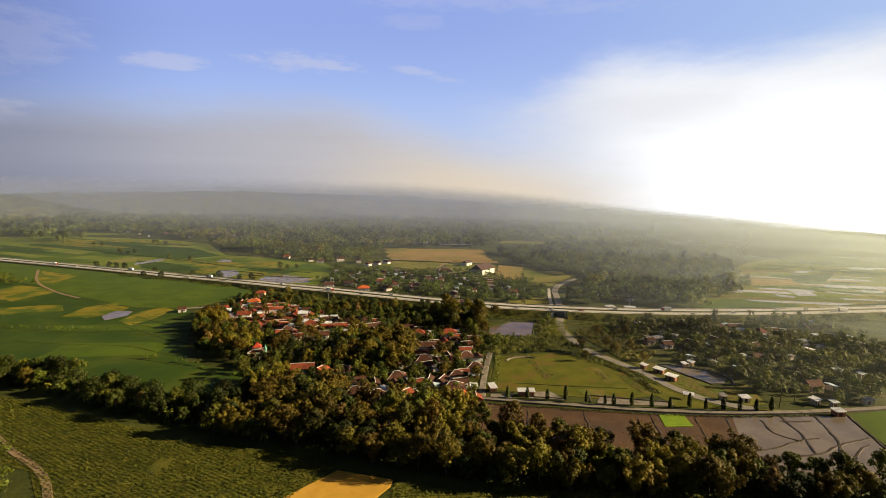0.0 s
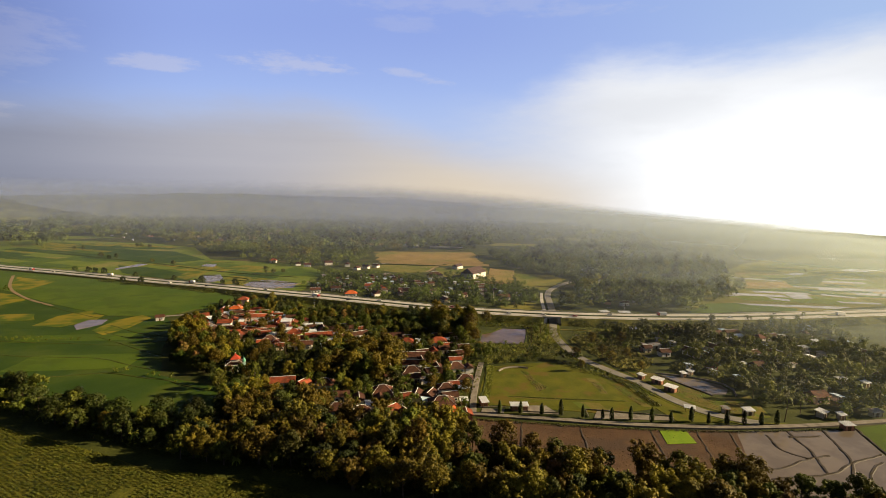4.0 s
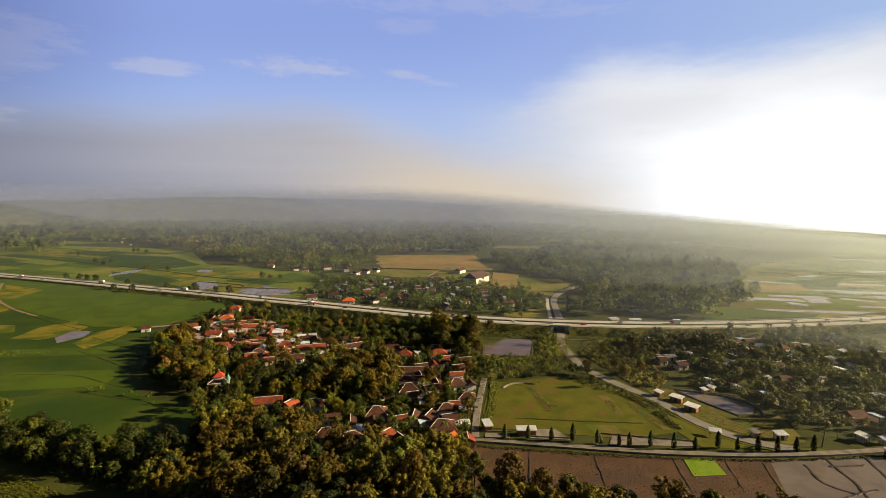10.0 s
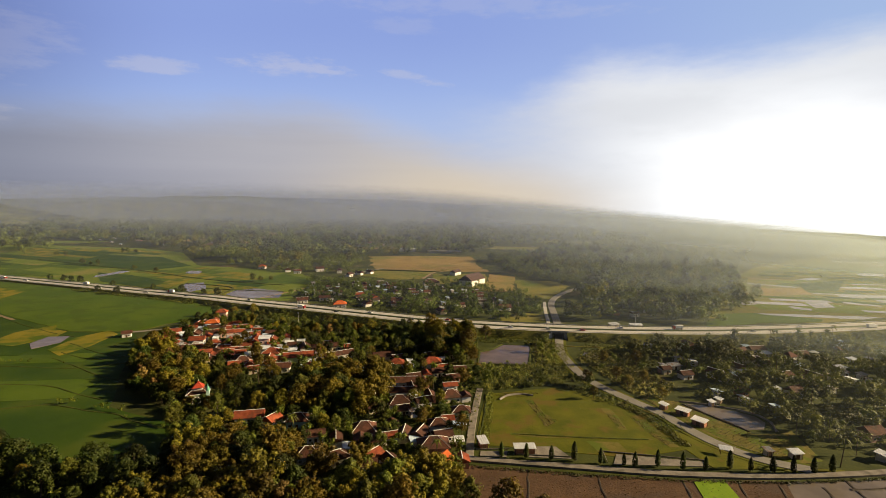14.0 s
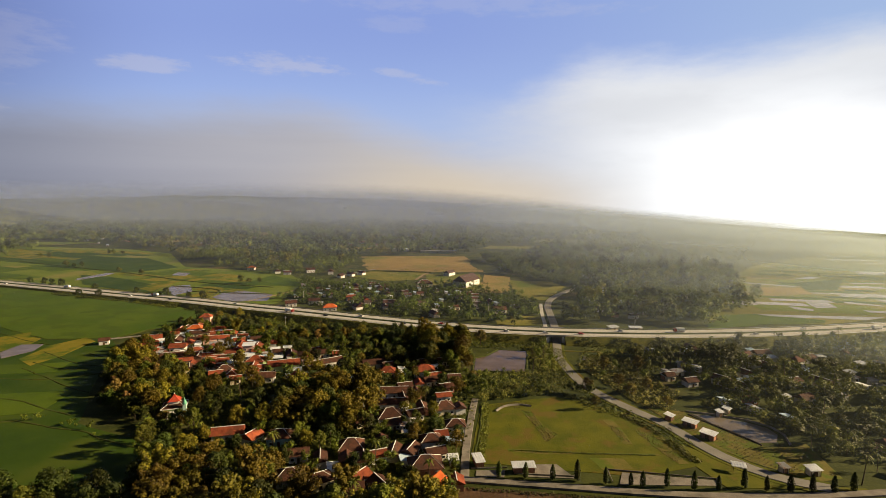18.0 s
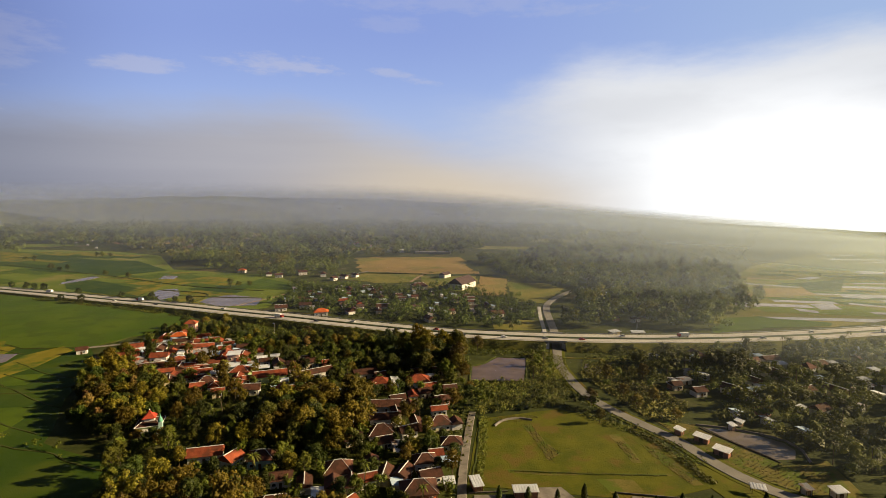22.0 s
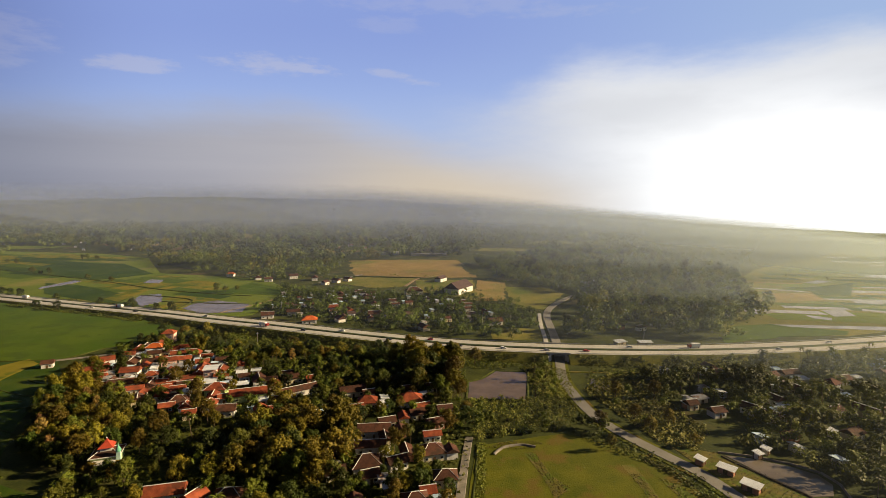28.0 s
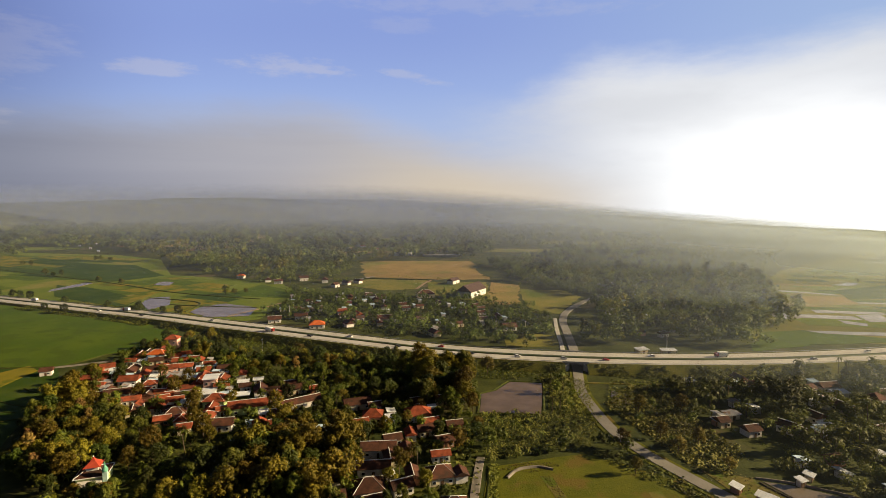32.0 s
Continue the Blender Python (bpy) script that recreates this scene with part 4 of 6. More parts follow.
def house(x, y, rot, L=10, W=7, H=3.0, kind="gable", roof="tile_red", wall="wall_white", ridge="", label="", category="house", name="house", group="village houses", rise=None):
    """A village house: walls, roof with ridge, door and windows."""
    H *= 1.06
    ob = tagged(new(name), label, category, group)
    ob.matrix_basis = pose(x, y, ground_height(x, y), 0, 0, rot)
    pieces = [box(L, W, H)]
    if kind == "gable":
        rs = rise or W * 0.38
        for s in (-1, 1):
            v = [(s * L / 2, -W / 2, H), (s * L / 2, W / 2, H), (s * L / 2, 0, H + rs * 0.85), (s * (L / 2 - 0.15), -W / 2, H), (s * (L / 2 - 0.15), W / 2, H), (s * (L / 2 - 0.15), 0, H + rs * 0.85)]
            pieces.append((v, [(0, 1, 2), (5, 4, 3), (0, 2, 5, 3), (1, 4, 5, 2)]))
    part("wall", mesh_of("wall", *joined(*pieces), M[wall]), ob)
    v, f, r = roof_shape(L, W, H, kind, rise=rise)
    top = part("roof", mesh_of("roof", v, f, M[roof]), ob)
    if r is not None:
        rs = rise or W * 0.38
        cap = box(2 * r + 0.3, 0.30, 0.16, 0, 0, H + rs - 0.04)
        part("ridge", mesh_of("ridge", *cap, M[ridge or roof]), top)
        if kind == "hip":
            for sx in (-1, 1):
                for sy in (-1, 1):
                    p, q = Vector((sx * r, 0, H + rs)), Vector((sx * (L / 2 + 0.65), sy * (W / 2 + 0.65), H + 0.18))
                    d = (q - p).normalized()
                    n = d.cross(Vector((0, 0, 1))).normalized() * 0.10
                    u = Vector((0, 0, 0.10))
                    vv = [tuple(c) for c in (p - n, p + n, p + u, q - n, q + n, q + u)]
                    part("hip_ridge", mesh_of("hip_ridge", vv, [(0, 2, 5, 3), (1, 4, 5, 2), (3, 5, 4), (0, 1, 2)], M[ridge or roof]), top)
    # openings on the two long sides
    for s in (-1, 1):
        spots = [-L * 0.32, L * 0.32] if L > 7 else [L * 0.25]
        for c in spots:
            win = part("window", mesh_of("window", *box(1.5, 0.14, 1.3, c, s * (W / 2 + 0.03), 0.9), M["paint_white"]), ob)
            part("pane", mesh_of("pane", *box(1.2, 0.06, 1.0, c, s * (W / 2 + 0.10), 1.05), M["glass_dark"]), win)
        if s < 0:
            part("door", mesh_of("door", *box(1.1, 0.1, 2.1, 0, s * (W / 2 + 0.04), 0.02), M["wood_dark"]), ob)
    if H > 4.5:
        for s, c in itertools.product((-1, 1), (-L * 0.25, L * 0.25)):
            win = part("window", mesh_of("window", *box(1.4, 0.14, 1.3, c, s * (W / 2 + 0.03), 3.9), M["paint_white"]), ob)
            part("pane", mesh_of("pane", *box(1.1, 0.06, 1.0, c, s * (W / 2 + 0.10), 4.05), M["glass_dark"]), win)
    return ob


def canopy(x, y, rot, L=8, W=5, H=2.8, roof="metal_white", wall="", label="", name="shed", category="shed"):
    """An open shed: a sheet roof with ribs on posts, with or without a low back wall."""
    L, W, H = L * 0.78, W * 0.78, H * 0.78
    ob = tagged(new(name), label, category, "sheds")
    ob.matrix_basis = pose(x, y, ground_height(x, y), 0, 0, rot)
    for sx in (-1, 1):
        for sy in (-1, 1):
            part("post", mesh_of("post", *box(0.16, 0.16, H + 0.62 + (0.25 if sy > 0 else -0.22), sx * (L / 2 - 0.3), sy * (W / 2 - 0.3), 0), M["wood_dark"]), ob)
    v, f, _ = roof_shape(L, W, H, "flat", 0.3)
    top = part("roof", mesh_of("roof", v, f, M[roof]), ob)
    ribs = [[(k + dx, s * (W / 2 + 0.3), H + 0.62 + (0.6 if s > 0 else 0) + dz) for s in (-1, 1) for dx, dz in ((-0.05, 0), (0.05, 0), (0, 0.09))] for k in np.arange(-L / 2, L / 2 + 0.1, max(1.0, L / 9))]
    part("rib", mesh_of("rib", *joined(*[(r, [(0, 3, 5, 2), (1, 2, 5, 4)]) for r in ribs]), M[roof]), top)
    if wall:
        part("wall", mesh_of("wall", *box(L - 0.8, W - 0.8, H), M[wall]), ob)
        part("door", mesh_of("door", *box(1.6, 0.1, 2.1, 0, -(W - 0.8) / 2 - 0.04, 0.02), M["wood_dark"]), ob)
    return ob


RED, BROWN, ORANGE = "tile_red", "tile_brown", "tile_orange"
FOOT = [(x, y, r * 1.1) for x, y, r, m in CLEARINGS] + [(140, 312, 8), (148, 302, 10), (156, 297, 8), (108, 402, 9), (42, 398, 11), (52, 398, 12), (58, 415, 13)]  # ground that trees keep clear of


def village(rows, where):
    """Houses of the plan; most ridges carry a pale mortar cap."""
    for x, y, rot, L, W, H, kind, roof, wall, ridge in rows:
        tone = {RED: "red", BROWN: "dark brown", ORANGE: "bright orange"}[roof]
        shape = {"gable": "gabled", "hip": "hipped"}[kind]
        rot += 6 * math.sin(x * 3.1 + y) + (90 if L < 13 and kind == "gable" and math.sin(x * 1.7 + y * 2.3) > 0 else 0)
        L, W = L * 0.82, W * 0.82
        ridge = ridge or ("paint_white" if math.sin(x * 2.7 + y * 1.3) > -0.25 else "")
        house(x, y, rot, L, W, H, kind, roof, wall, ridge, f"{wall[5:]} house with a {shape} {tone} roof {where}")
        FOOT.append((x, y, max(L, W) * 0.62))


W_, C_, P_, G_ = "wall_white", "wall_cream", "wall_pink", "wall_green"
PW = "paint_white"
village([(-184, 475, 10, 14, 9, 3.2, "hip", ORANGE, W_, ""), (-200, 447, 30, 9, 7, 3, "gable", RED, W_, ""), (-181, 441, 15, 12, 8, 3, "gable", BROWN, C_, ""),
         (-172, 424, 15, 12, 8, 3, "gable", RED, W_, ""), (-165, 403, 25, 15, 8, 3, "gable", BROWN, C_, ""), (-156, 417, 20, 9, 7, 3, "hip", RED, W_, ""),
         (-159, 444, 20, 11, 7, 3.2, "gable", RED, P_, ""), (-129, 426, 12, 9, 8, 4.0, "gable", RED, P_, ""), (-116, 422, 12, 10, 7, 4, "gable", RED, W_, "")], "in the village")
village([(-107, 393, 10, 13, 10, 3.5, "hip", RED, G_, ""), (-87, 385, 14, 22, 9, 3.5, "gable", RED, G_, ""), (-120, 377, 25, 11, 9, 3, "hip", BROWN, W_, ""),
         (-113, 370, 100, 9, 7, 3, "hip", RED, W_, ""), (-102, 372, 100, 9, 8, 3.2, "hip", RED, W_, ""), (-92, 365, 15, 13, 8, 3, "gable", BROWN, W_, ""),
         (-73, 363, 30, 11, 7, 3, "gable", RED, C_, ""), (-62, 391, 38, 24, 7, 3, "gable", BROWN, W_, ""), (-70, 410, 35, 13, 7, 3, "gable", BROWN, C_, "")], "in the village")
village([(-89, 408, 20, 11, 8, 3, "gable", BROWN, W_, ""), (-141, 411, 15, 9, 7, 3.4, "gable", BROWN, C_, ""), (-142, 379, 20, 9, 7, 3, "gable", BROWN, C_, ""),
         (-133, 386, 15, 10, 7, 3, "gable", RED, W_, ""), (-32, 389, 15, 16, 8, 3, "gable", BROWN, C_, ""), (-22, 374, 10, 11, 9, 3, "hip", RED, W_, ""),
         (-15, 341, 8, 17, 8, 3.2, "gable", BROWN, W_, PW), (-15, 326, 5, 15, 7, 3.2, "gable", BROWN, W_, PW), (-15, 312, 8, 13, 11, 3, "hip", BROWN, W_, PW)], "among the trees")
village([(0, 376, 10, 15, 11, 3, "hip", RED, W_, ""), (11, 321, 15, 12, 10, 3, "hip", BROWN, C_, PW), (-3, 313, 20, 9, 7, 3, "gable", BROWN, W_, PW),
         (-28, 281, 12, 12, 11, 3, "hip", BROWN, W_, PW), (-47, 259, 10, 11, 9, 3, "hip", BROWN, W_, PW), (-36, 256, 35, 13, 8, 3, "hip", BROWN, C_, PW),
         (-21, 258, 60, 8, 7, 3, "gable", RED, W_, PW), (-13, 253, 40, 9, 7, 3, "gable", BROWN, C_, PW), (-10, 277, 80, 10, 6, 3, "gable", BROWN, C_, "")], "among the trees")
village([(-3, 278, 75, 9, 6, 3, "gable", BROWN, "wall_brick", ""), (5, 286, 10, 10, 8, 3.5, "hip", BROWN, W_, PW), (16, 301, 8, 10, 8, 3.2, "hip", BROWN, W_, PW),
         (3, 267, 8, 15, 11, 3, "hip", BROWN, "wall_brick", ""), (6, 252, 55, 11, 8, 3.4, "gable", ORANGE, "wall_cream", ""), (14.5, 255, 10, 6, 6, 2.8, "gable", RED, "wall_brick", ""),
         (-84, 294, 8, 15, 8, 3, "gable", RED, W_, PW), (-72, 290, 70, 8, 8, 3, "gable", RED, W_, PW), (-60, 290, 8, 12, 9, 3.4, "hip", BROWN, "wall_teal", PW)], "among the trees")
house(-187, 500, 8, 8, 7, 6.6, "hip", RED, P_, "", "tall pink house with a hipped red tile roof")
house(-120, 416, 12, 7, 7, 6.2, "flat", "metal_white", P_, "", "two-storey pink block with a flat roof in the village")
house(-117, 402, 12, 10, 7, 3.2, "flat", "metal_white", W_, "", "white house with a flat pale roof in the village")
canopy(-147, 434, 20, 18, 9, 3.2, "metal_grey", W_, "grey sheet metal workshop roof in the village")
canopy(-138, 428, 20, 9, 8, 3.6, "metal_blue", "", "pale blue sheet metal canopy in the village")
canopy(-97, 401, 12, 11, 6, 3.0, "metal_white", "", "white sheet canopy between village houses")
canopy(-13, 370, 10, 6, 9, 3.2, "metal_white", W_, "white sheet roofed shed beside a house")
canopy(-41, 360, 5, 13, 6, 3.0, "metal_blue", W_, "pale blue sheet roofed shed among trees")
canopy(14.5, 287, 5, 8, 4, 3.0, "metal_blue", "", "pale blue sheet canopy at the alley")
canopy(14, 272, 5, 5, 5, 2.8, "metal_white", W_, "small white ribbed shed at the alley")
canopy(-4, 296, 15, 8, 5, 3, "metal_white", "", "white sheet canopy among houses")
canopy(24, 271, 12, 4.5, 8, 3.0, "metal_white", "wall_brick", "narrow shed with a white sheet roof at the meadow")
canopy(41, 266, 2, 11, 4.5, 2.8, "metal_white", "wall_brick", "long low shed with a white sheet roof beside the lane")
house(-234, 441, 25, 6, 5, 2.8, "gable", BROWN, W_, "", "small white house alone at the paddy edge")
for x, y, r in ((-200, 447, 6), (-147, 434, 10), (-138, 428, 7), (-120, 416, 6), (-117, 402, 7), (-97, 401, 7), (-187, 500, 7), (-13, 370, 6), (-41, 360, 8), (14, 287, 5), (14, 272, 4), (24, 271, 5), (41, 266, 7), (-234, 441, 6)):
    FOOT.append((x, y, r))


def fill(ring, count, seed, where, tones=("tile_red", "tile_brown", "tile_brown"), sheet=0.2):
    """Small outbuildings that crowd between the houses."""
    rng, made = random.Random(seed), 0
    xs, ys = [p[0] for p in ring], [p[1] for p in ring]
    for _ in range(count * 40):
        x, y = rng.uniform(min(xs), max(xs)), rng.uniform(min(ys), max(ys))
        L, W = rng.uniform(5, 8), rng.uniform(4.2, 5.6)
        if made >= count or not inside((x, y), ring) or not all((x - a) ** 2 + (y - b) ** 2 > (c * 0.7 + L * 0.45) ** 2 for a, b, c in FOOT):
            continue
        made += 1
        if rng.random() < sheet:
            canopy(x, y, rng.choice((15, 105)), L, W, 3.0, rng.choice(("metal_white", "metal_grey", "metal_blue")), "wall_white", f"small sheet roofed outbuilding {where}")
        else:
            tone = rng.choice(tones)
            house(x, y, rng.choice((12, 20, 102)), L, W, 2.8, "gable", tone, rng.choice((W_, W_, C_, "wall_brick")), rng.choice(("", "paint_white")), f"small {tone[5:]} tile roofed house {where}")
        FOOT.append((x, y, L * 0.6))


fill([(-205, 430), (-190, 490), (-150, 470), (-105, 430), (-55, 415), (-60, 360), (-120, 360), (-165, 390)], 84, 501, "crowded in the village", ("tile_red", "tile_red", "tile_brown"), 0.40)
fill([(-55, 250), (-45, 290), (-30, 345), (-25, 395), (15, 395), (22, 330), (15, 262), (0, 250)], 36, 502, "among the trees")
fill([(140, 345), (148, 422), (320, 440), (300, 340), (215, 272), (168, 300)], 44, 503, "among trees", ("tile_brown",), 0.70)


def mosque(x, y, rot):
    ob = tagged(new("mosque"), "small white and green mosque with a stepped red roof", "mosque")
    ob.matrix_basis = pose(x, y, 0, 0, 0, rot)
    ob.scale = (0.68, 0.68, 0.8)
    part("wall", mesh_of("wall", *box(14, 13, 5), M["wall_green"]), ob, "pale green wall")
    low = roof_shape(14, 13, 5, "hip", 1.0, 2.6)
    lower = part("lower_roof", mesh_of("lower_roof", low[0], low[1], M[BROWN]), ob, "dark brown lower roof")
    for sx, sy in itertools.product((-1, 1), (-1, 1)):
        v, f = limb((sx * low[2], 0, 7.65), (sx * 8.0, sy * 7.5, 5.22), 0.16, 0.16, 5)
        part("hip_ridge", mesh_of("hip_ridge", v, f, M["paint_white"]), lower)
    for k in (-1, 1):
        part("eaves_band", mesh_of("eaves_band", *box(16.2, 0.3, 0.3, 0, k * 7.5, 4.9), M["paint_white"]), lower, "white eaves band")
        part("eaves_band", mesh_of("eaves_band", *box(0.3, 15.2, 0.3, k * 8.0, 0, 4.9), M["paint_white"]), lower, "white eaves band")
    part("upper_wall", mesh_of("upper_wall", *box(6, 6, 2.2, 0, 0, 6.4), M["wall_white"]), ob)
    s = 4.2
    v = [(-s, -s, 8.4), (s, -s, 8.4), (s, s, 8.4), (-s, s, 8.4), (-1.8, -1.8, 10.2), (1.8, -1.8, 10.2), (1.8, 1.8, 10.2), (-1.8, 1.8, 10.2),
         (-1.4, -1.4, 10.4), (1.4, -1.4, 10.4), (1.4, 1.4, 10.4), (-1.4, 1.4, 10.4), (0, 0, 12.4)]
    f = [(3, 2, 1, 0)] + [(i, (i + 1) % 4, 4 + (i + 1) % 4, 4 + i) for i in range(4)] + [(4 + i, 4 + (i + 1) % 4, 8 + (i + 1) % 4, 8 + i) for i in range(4)] + [(8 + i, 8 + (i + 1) % 4, 12) for i in range(4)]
    part("upper_roof", mesh_of("upper_roof", v, f, M["mosque_red"]), ob, "stepped bright red upper roof")
    bm = bmesh.new()
    bmesh.ops.create_uvsphere(bm, u_segments=8, v_segments=6, radius=0.35)
    mesh = bpy.data.meshes.new("finial")
    bm.to_mesh(mesh)
    bm.free()
    mesh.materials.append(M["paint_white"])
    part("finial", mesh, ob, "", pose(0, 0, 12.6))
    part("porch", mesh_of("porch", *box(12, 4, 3.6, 0, -8.4, 0), M["wall_white"]), ob, "white arcaded porch")
    for k in range(4):
        part("arch", mesh_of("arch", *box(1.8, 0.2, 2.6, -4.2 + k * 2.8, -10.45, 0.1), M["glass_dark"]), ob)
    tur = part("turret", mesh_of("turret", *box(2.2, 2.2, 7.5, 7.5, -7.5, 0), M["wall_teal"]), ob, "pale teal minaret")
    ring = [(7.5 + r * math.cos(a), -7.5 + r * math.sin(a), z) for r, z in ((1.5, 7.5), (1.6, 8.3), (1.1, 9.3), (0.4, 10.3), (0.05, 12.0)) for a in [k * math.pi / 5 for k in range(10)]]
    fs = [(i * 10 + k, i * 10 + (k + 1) % 10, i * 10 + 10 + (k + 1) % 10, i * 10 + 10 + k) for i in range(4) for k in range(10)]
    part("dome", mesh_of("dome", ring, fs, M["dome_green"], True), tur, "green pointed dome")
    FOOT.append((x, y, 8))


mosque(-121, 321, 18)

# eastern village
village([(229, 411, 5, 13, 7, 3, "gable", BROWN, W_, ""), (236, 388, 20, 9, 8, 5.0, "hip", BROWN, W_, ""), (172, 360, 30, 10, 7, 3, "gable", BROWN, W_, ""),
         (175, 352, 30, 9, 7, 3, "gable", BROWN, C_, ""), (192, 372, 20, 10, 7, 3, "gable", BROWN, W_, ""), (215, 382, 15, 10, 7, 3, "gable", BROWN, C_, ""),
         (252, 400, 10, 11, 7, 3, "gable", BROWN, W_, ""), (200, 332, 25, 10, 7, 3, "gable", BROWN, W_, ""), (227, 355, 20, 12, 8, 3, "gable", BROWN, C_, "")], "among palms and trees")
canopy(154, 375, 15, 10, 6, 2.8, "metal_grey", C_, "grey sheet roofed house among palms")
canopy(229, 402, 5, 11, 6, 3, "metal_white", W_, "white sheet roofed house among trees")
canopy(191, 363, 20, 8, 5, 2.8, "metal_white", C_, "white sheet roofed shed among trees")
canopy(188, 412, 10, 8, 5, 2.8, "metal_grey", C_, "grey sheet roofed shed among trees")
canopy(144, 368, 15, 8, 5, 2.8, "metal_grey", "wall_brick", "grey sheet roofed shed among palms")
canopy(193, 335, 30, 6, 4, 2.6, "metal_white", W_, "white sheet roofed shed among trees")
canopy(152, 320, 40, 5, 4, 2.4, "metal_white", C_, "small pale hut above the basin")
canopy(119.5, 312, 40, 5, 4.5, 2.6, "metal_white", "wall_brick", "small roadside stall with a white roof")
canopy(126, 305, -50, 8, 4.5, 2.6, "metal_white", "wall_brick", "roadside stall with a cream sheet roof")
canopy(128, 293, -52, 8, 5, 2.8, "metal_white", "wall_brick", "roadside stall with a white sheet roof")
canopy(125, 266, -20, 6, 3.5, 2.4, "metal_white", "", "low white canopy beside the road")
canopy(142, 265, 10, 4, 4, 2.6, "metal_grey", C_, "small grey hut beside the lane")
canopy(152, 263, 5, 6, 4.5, 2.8, "metal_white", C_, "hut with a white sheet roof beside the lane")
house(199, 281, 10, 8, 7, 3.2, "gable", BROWN, P_, "", "small pink house with a brown tile roof among trees")
canopy(187, 262, 30, 6.5, 5, 2.8, "metal_white", C_, "shed with a pale sheet roof beside the lane")
canopy(194, 259, 10, 4.5, 3.5, 2.8, "metal_white", C_, "small shed with a pale roof beside the lane")
canopy(188, 248, 5, 6.5, 4.5, 2.8, "metal_white", "wall_brick", "shed with a white roof at the flooded paddies")
canopy(214, 263, 8, 7.5, 4, 2.8, "metal_grey", C_, "long grey roofed shed among trees")
canopy(146, 316, 20, 4, 3.5, 2.6, "metal_white", W_, "tiny white hut above the basin")
canopy(243, 303, 20, 6, 4, 2.8, "metal_white", C_, "white roofed hut among trees")
for x, y, r in ((154, 375, 7), (229, 402, 7), (191, 363, 6), (188, 412, 6), (144, 368, 6), (193, 335, 5), (152, 320, 5), (120, 312, 5), (126, 305, 6), (128, 293, 6), (125, 266, 5),
                (142, 265, 4), (152, 263, 6), (199, 281, 7), (187, 262, 7), (194, 259, 5), (188, 248, 6), (214, 263, 7), (146, 316, 4), (243, 303, 5)):
    FOOT.append((x, y, r))

# village north of the toll road
village([(-95, 558, 15, 15, 10, 3.2, "hip", ORANGE, W_, ""), (-138, 578, 20, 13, 9, 3, "gable", BROWN, W_, ""), (-118, 591, 15, 13, 8, 3, "gable", BROWN, W_, ""),
         (-69, 562, 30, 11, 8, 3, "gable", BROWN, W_, ""), (-84, 611, 20, 11, 8, 3, "gable", RED, W_, ""), (-66, 596, 20, 12, 8, 3, "gable", RED, C_, ""),
         (6, 531, 120, 11, 8, 3, "gable", BROWN, C_, ""), (-40, 581, 15, 14, 9, 3, "gable", BROWN, C_, ""), (-7, 697, 12, 24, 14, 4, "hip", BROWN, C_, "")], "past the toll road")
village([(-146, 805, 10, 12, 9, 4, "gable", BROWN, W_, ""), (-179, 821, 20, 14, 9, 4, "gable", BROWN, W_, ""), (-206, 796, 10, 12, 8, 3.4, "gable", BROWN, W_, ""),
         (-275, 845, 5, 12, 9, 3.5, "hip", ORANGE, W_, ""), (68, 549, 15, 14, 9, 3, "gable", BROWN, W_, ""), (-124, 768, 60, 10, 8, 3.2, "gable", BROWN, W_, ""),
         (-113, 784, 60, 12, 8, 3.2, "gable", BROWN, W_, ""), (-100, 798, 60, 12, 8, 3.2, "gable", BROWN, W_, ""), (-225, 812, 15, 12, 9, 3, "gable", BROWN, W_, "")], "at the far fields")
house(46, 707, 58, 36, 19, 6.5, "gable", "tile_dark", W_, "", "long white barn with a dark brown roof", "barn", "barn")
house(27, 793, 58, 17, 9, 4.2, "gable", "tile_dark", W_, "", "white barn with a dark roof in the fields", "barn", "barn")
canopy(-69, 1156, 0, 46, 14, 6, "metal_white", W_, "long white farm shed far off")
canopy(12, 1130, -4, 95, 14, 4, "metal_grey", C_, "very long grey poultry shed far off")
canopy(220, 766, 5, 24, 12, 5, "metal_white", W_, "white roofed hall below the wood")
canopy(173, 607, 15, 12, 9, 5, "metal_white", W_, "white roofed shed below the wood")
canopy(153, 483, 20, 11, 7, 3, "metal_white", C_, "white roofed shed beside the toll road")
canopy(171, 481, 0, 13, 6, 3, "metal_white", C_, "white roofed shed beside the toll road")
for x, y, r in ((46, 707, 20), (27, 793, 14), (220, 766, 14), (173, 607, 9), (153, 483, 8), (171, 481, 9)):
    FOOT.append((x, y, r))


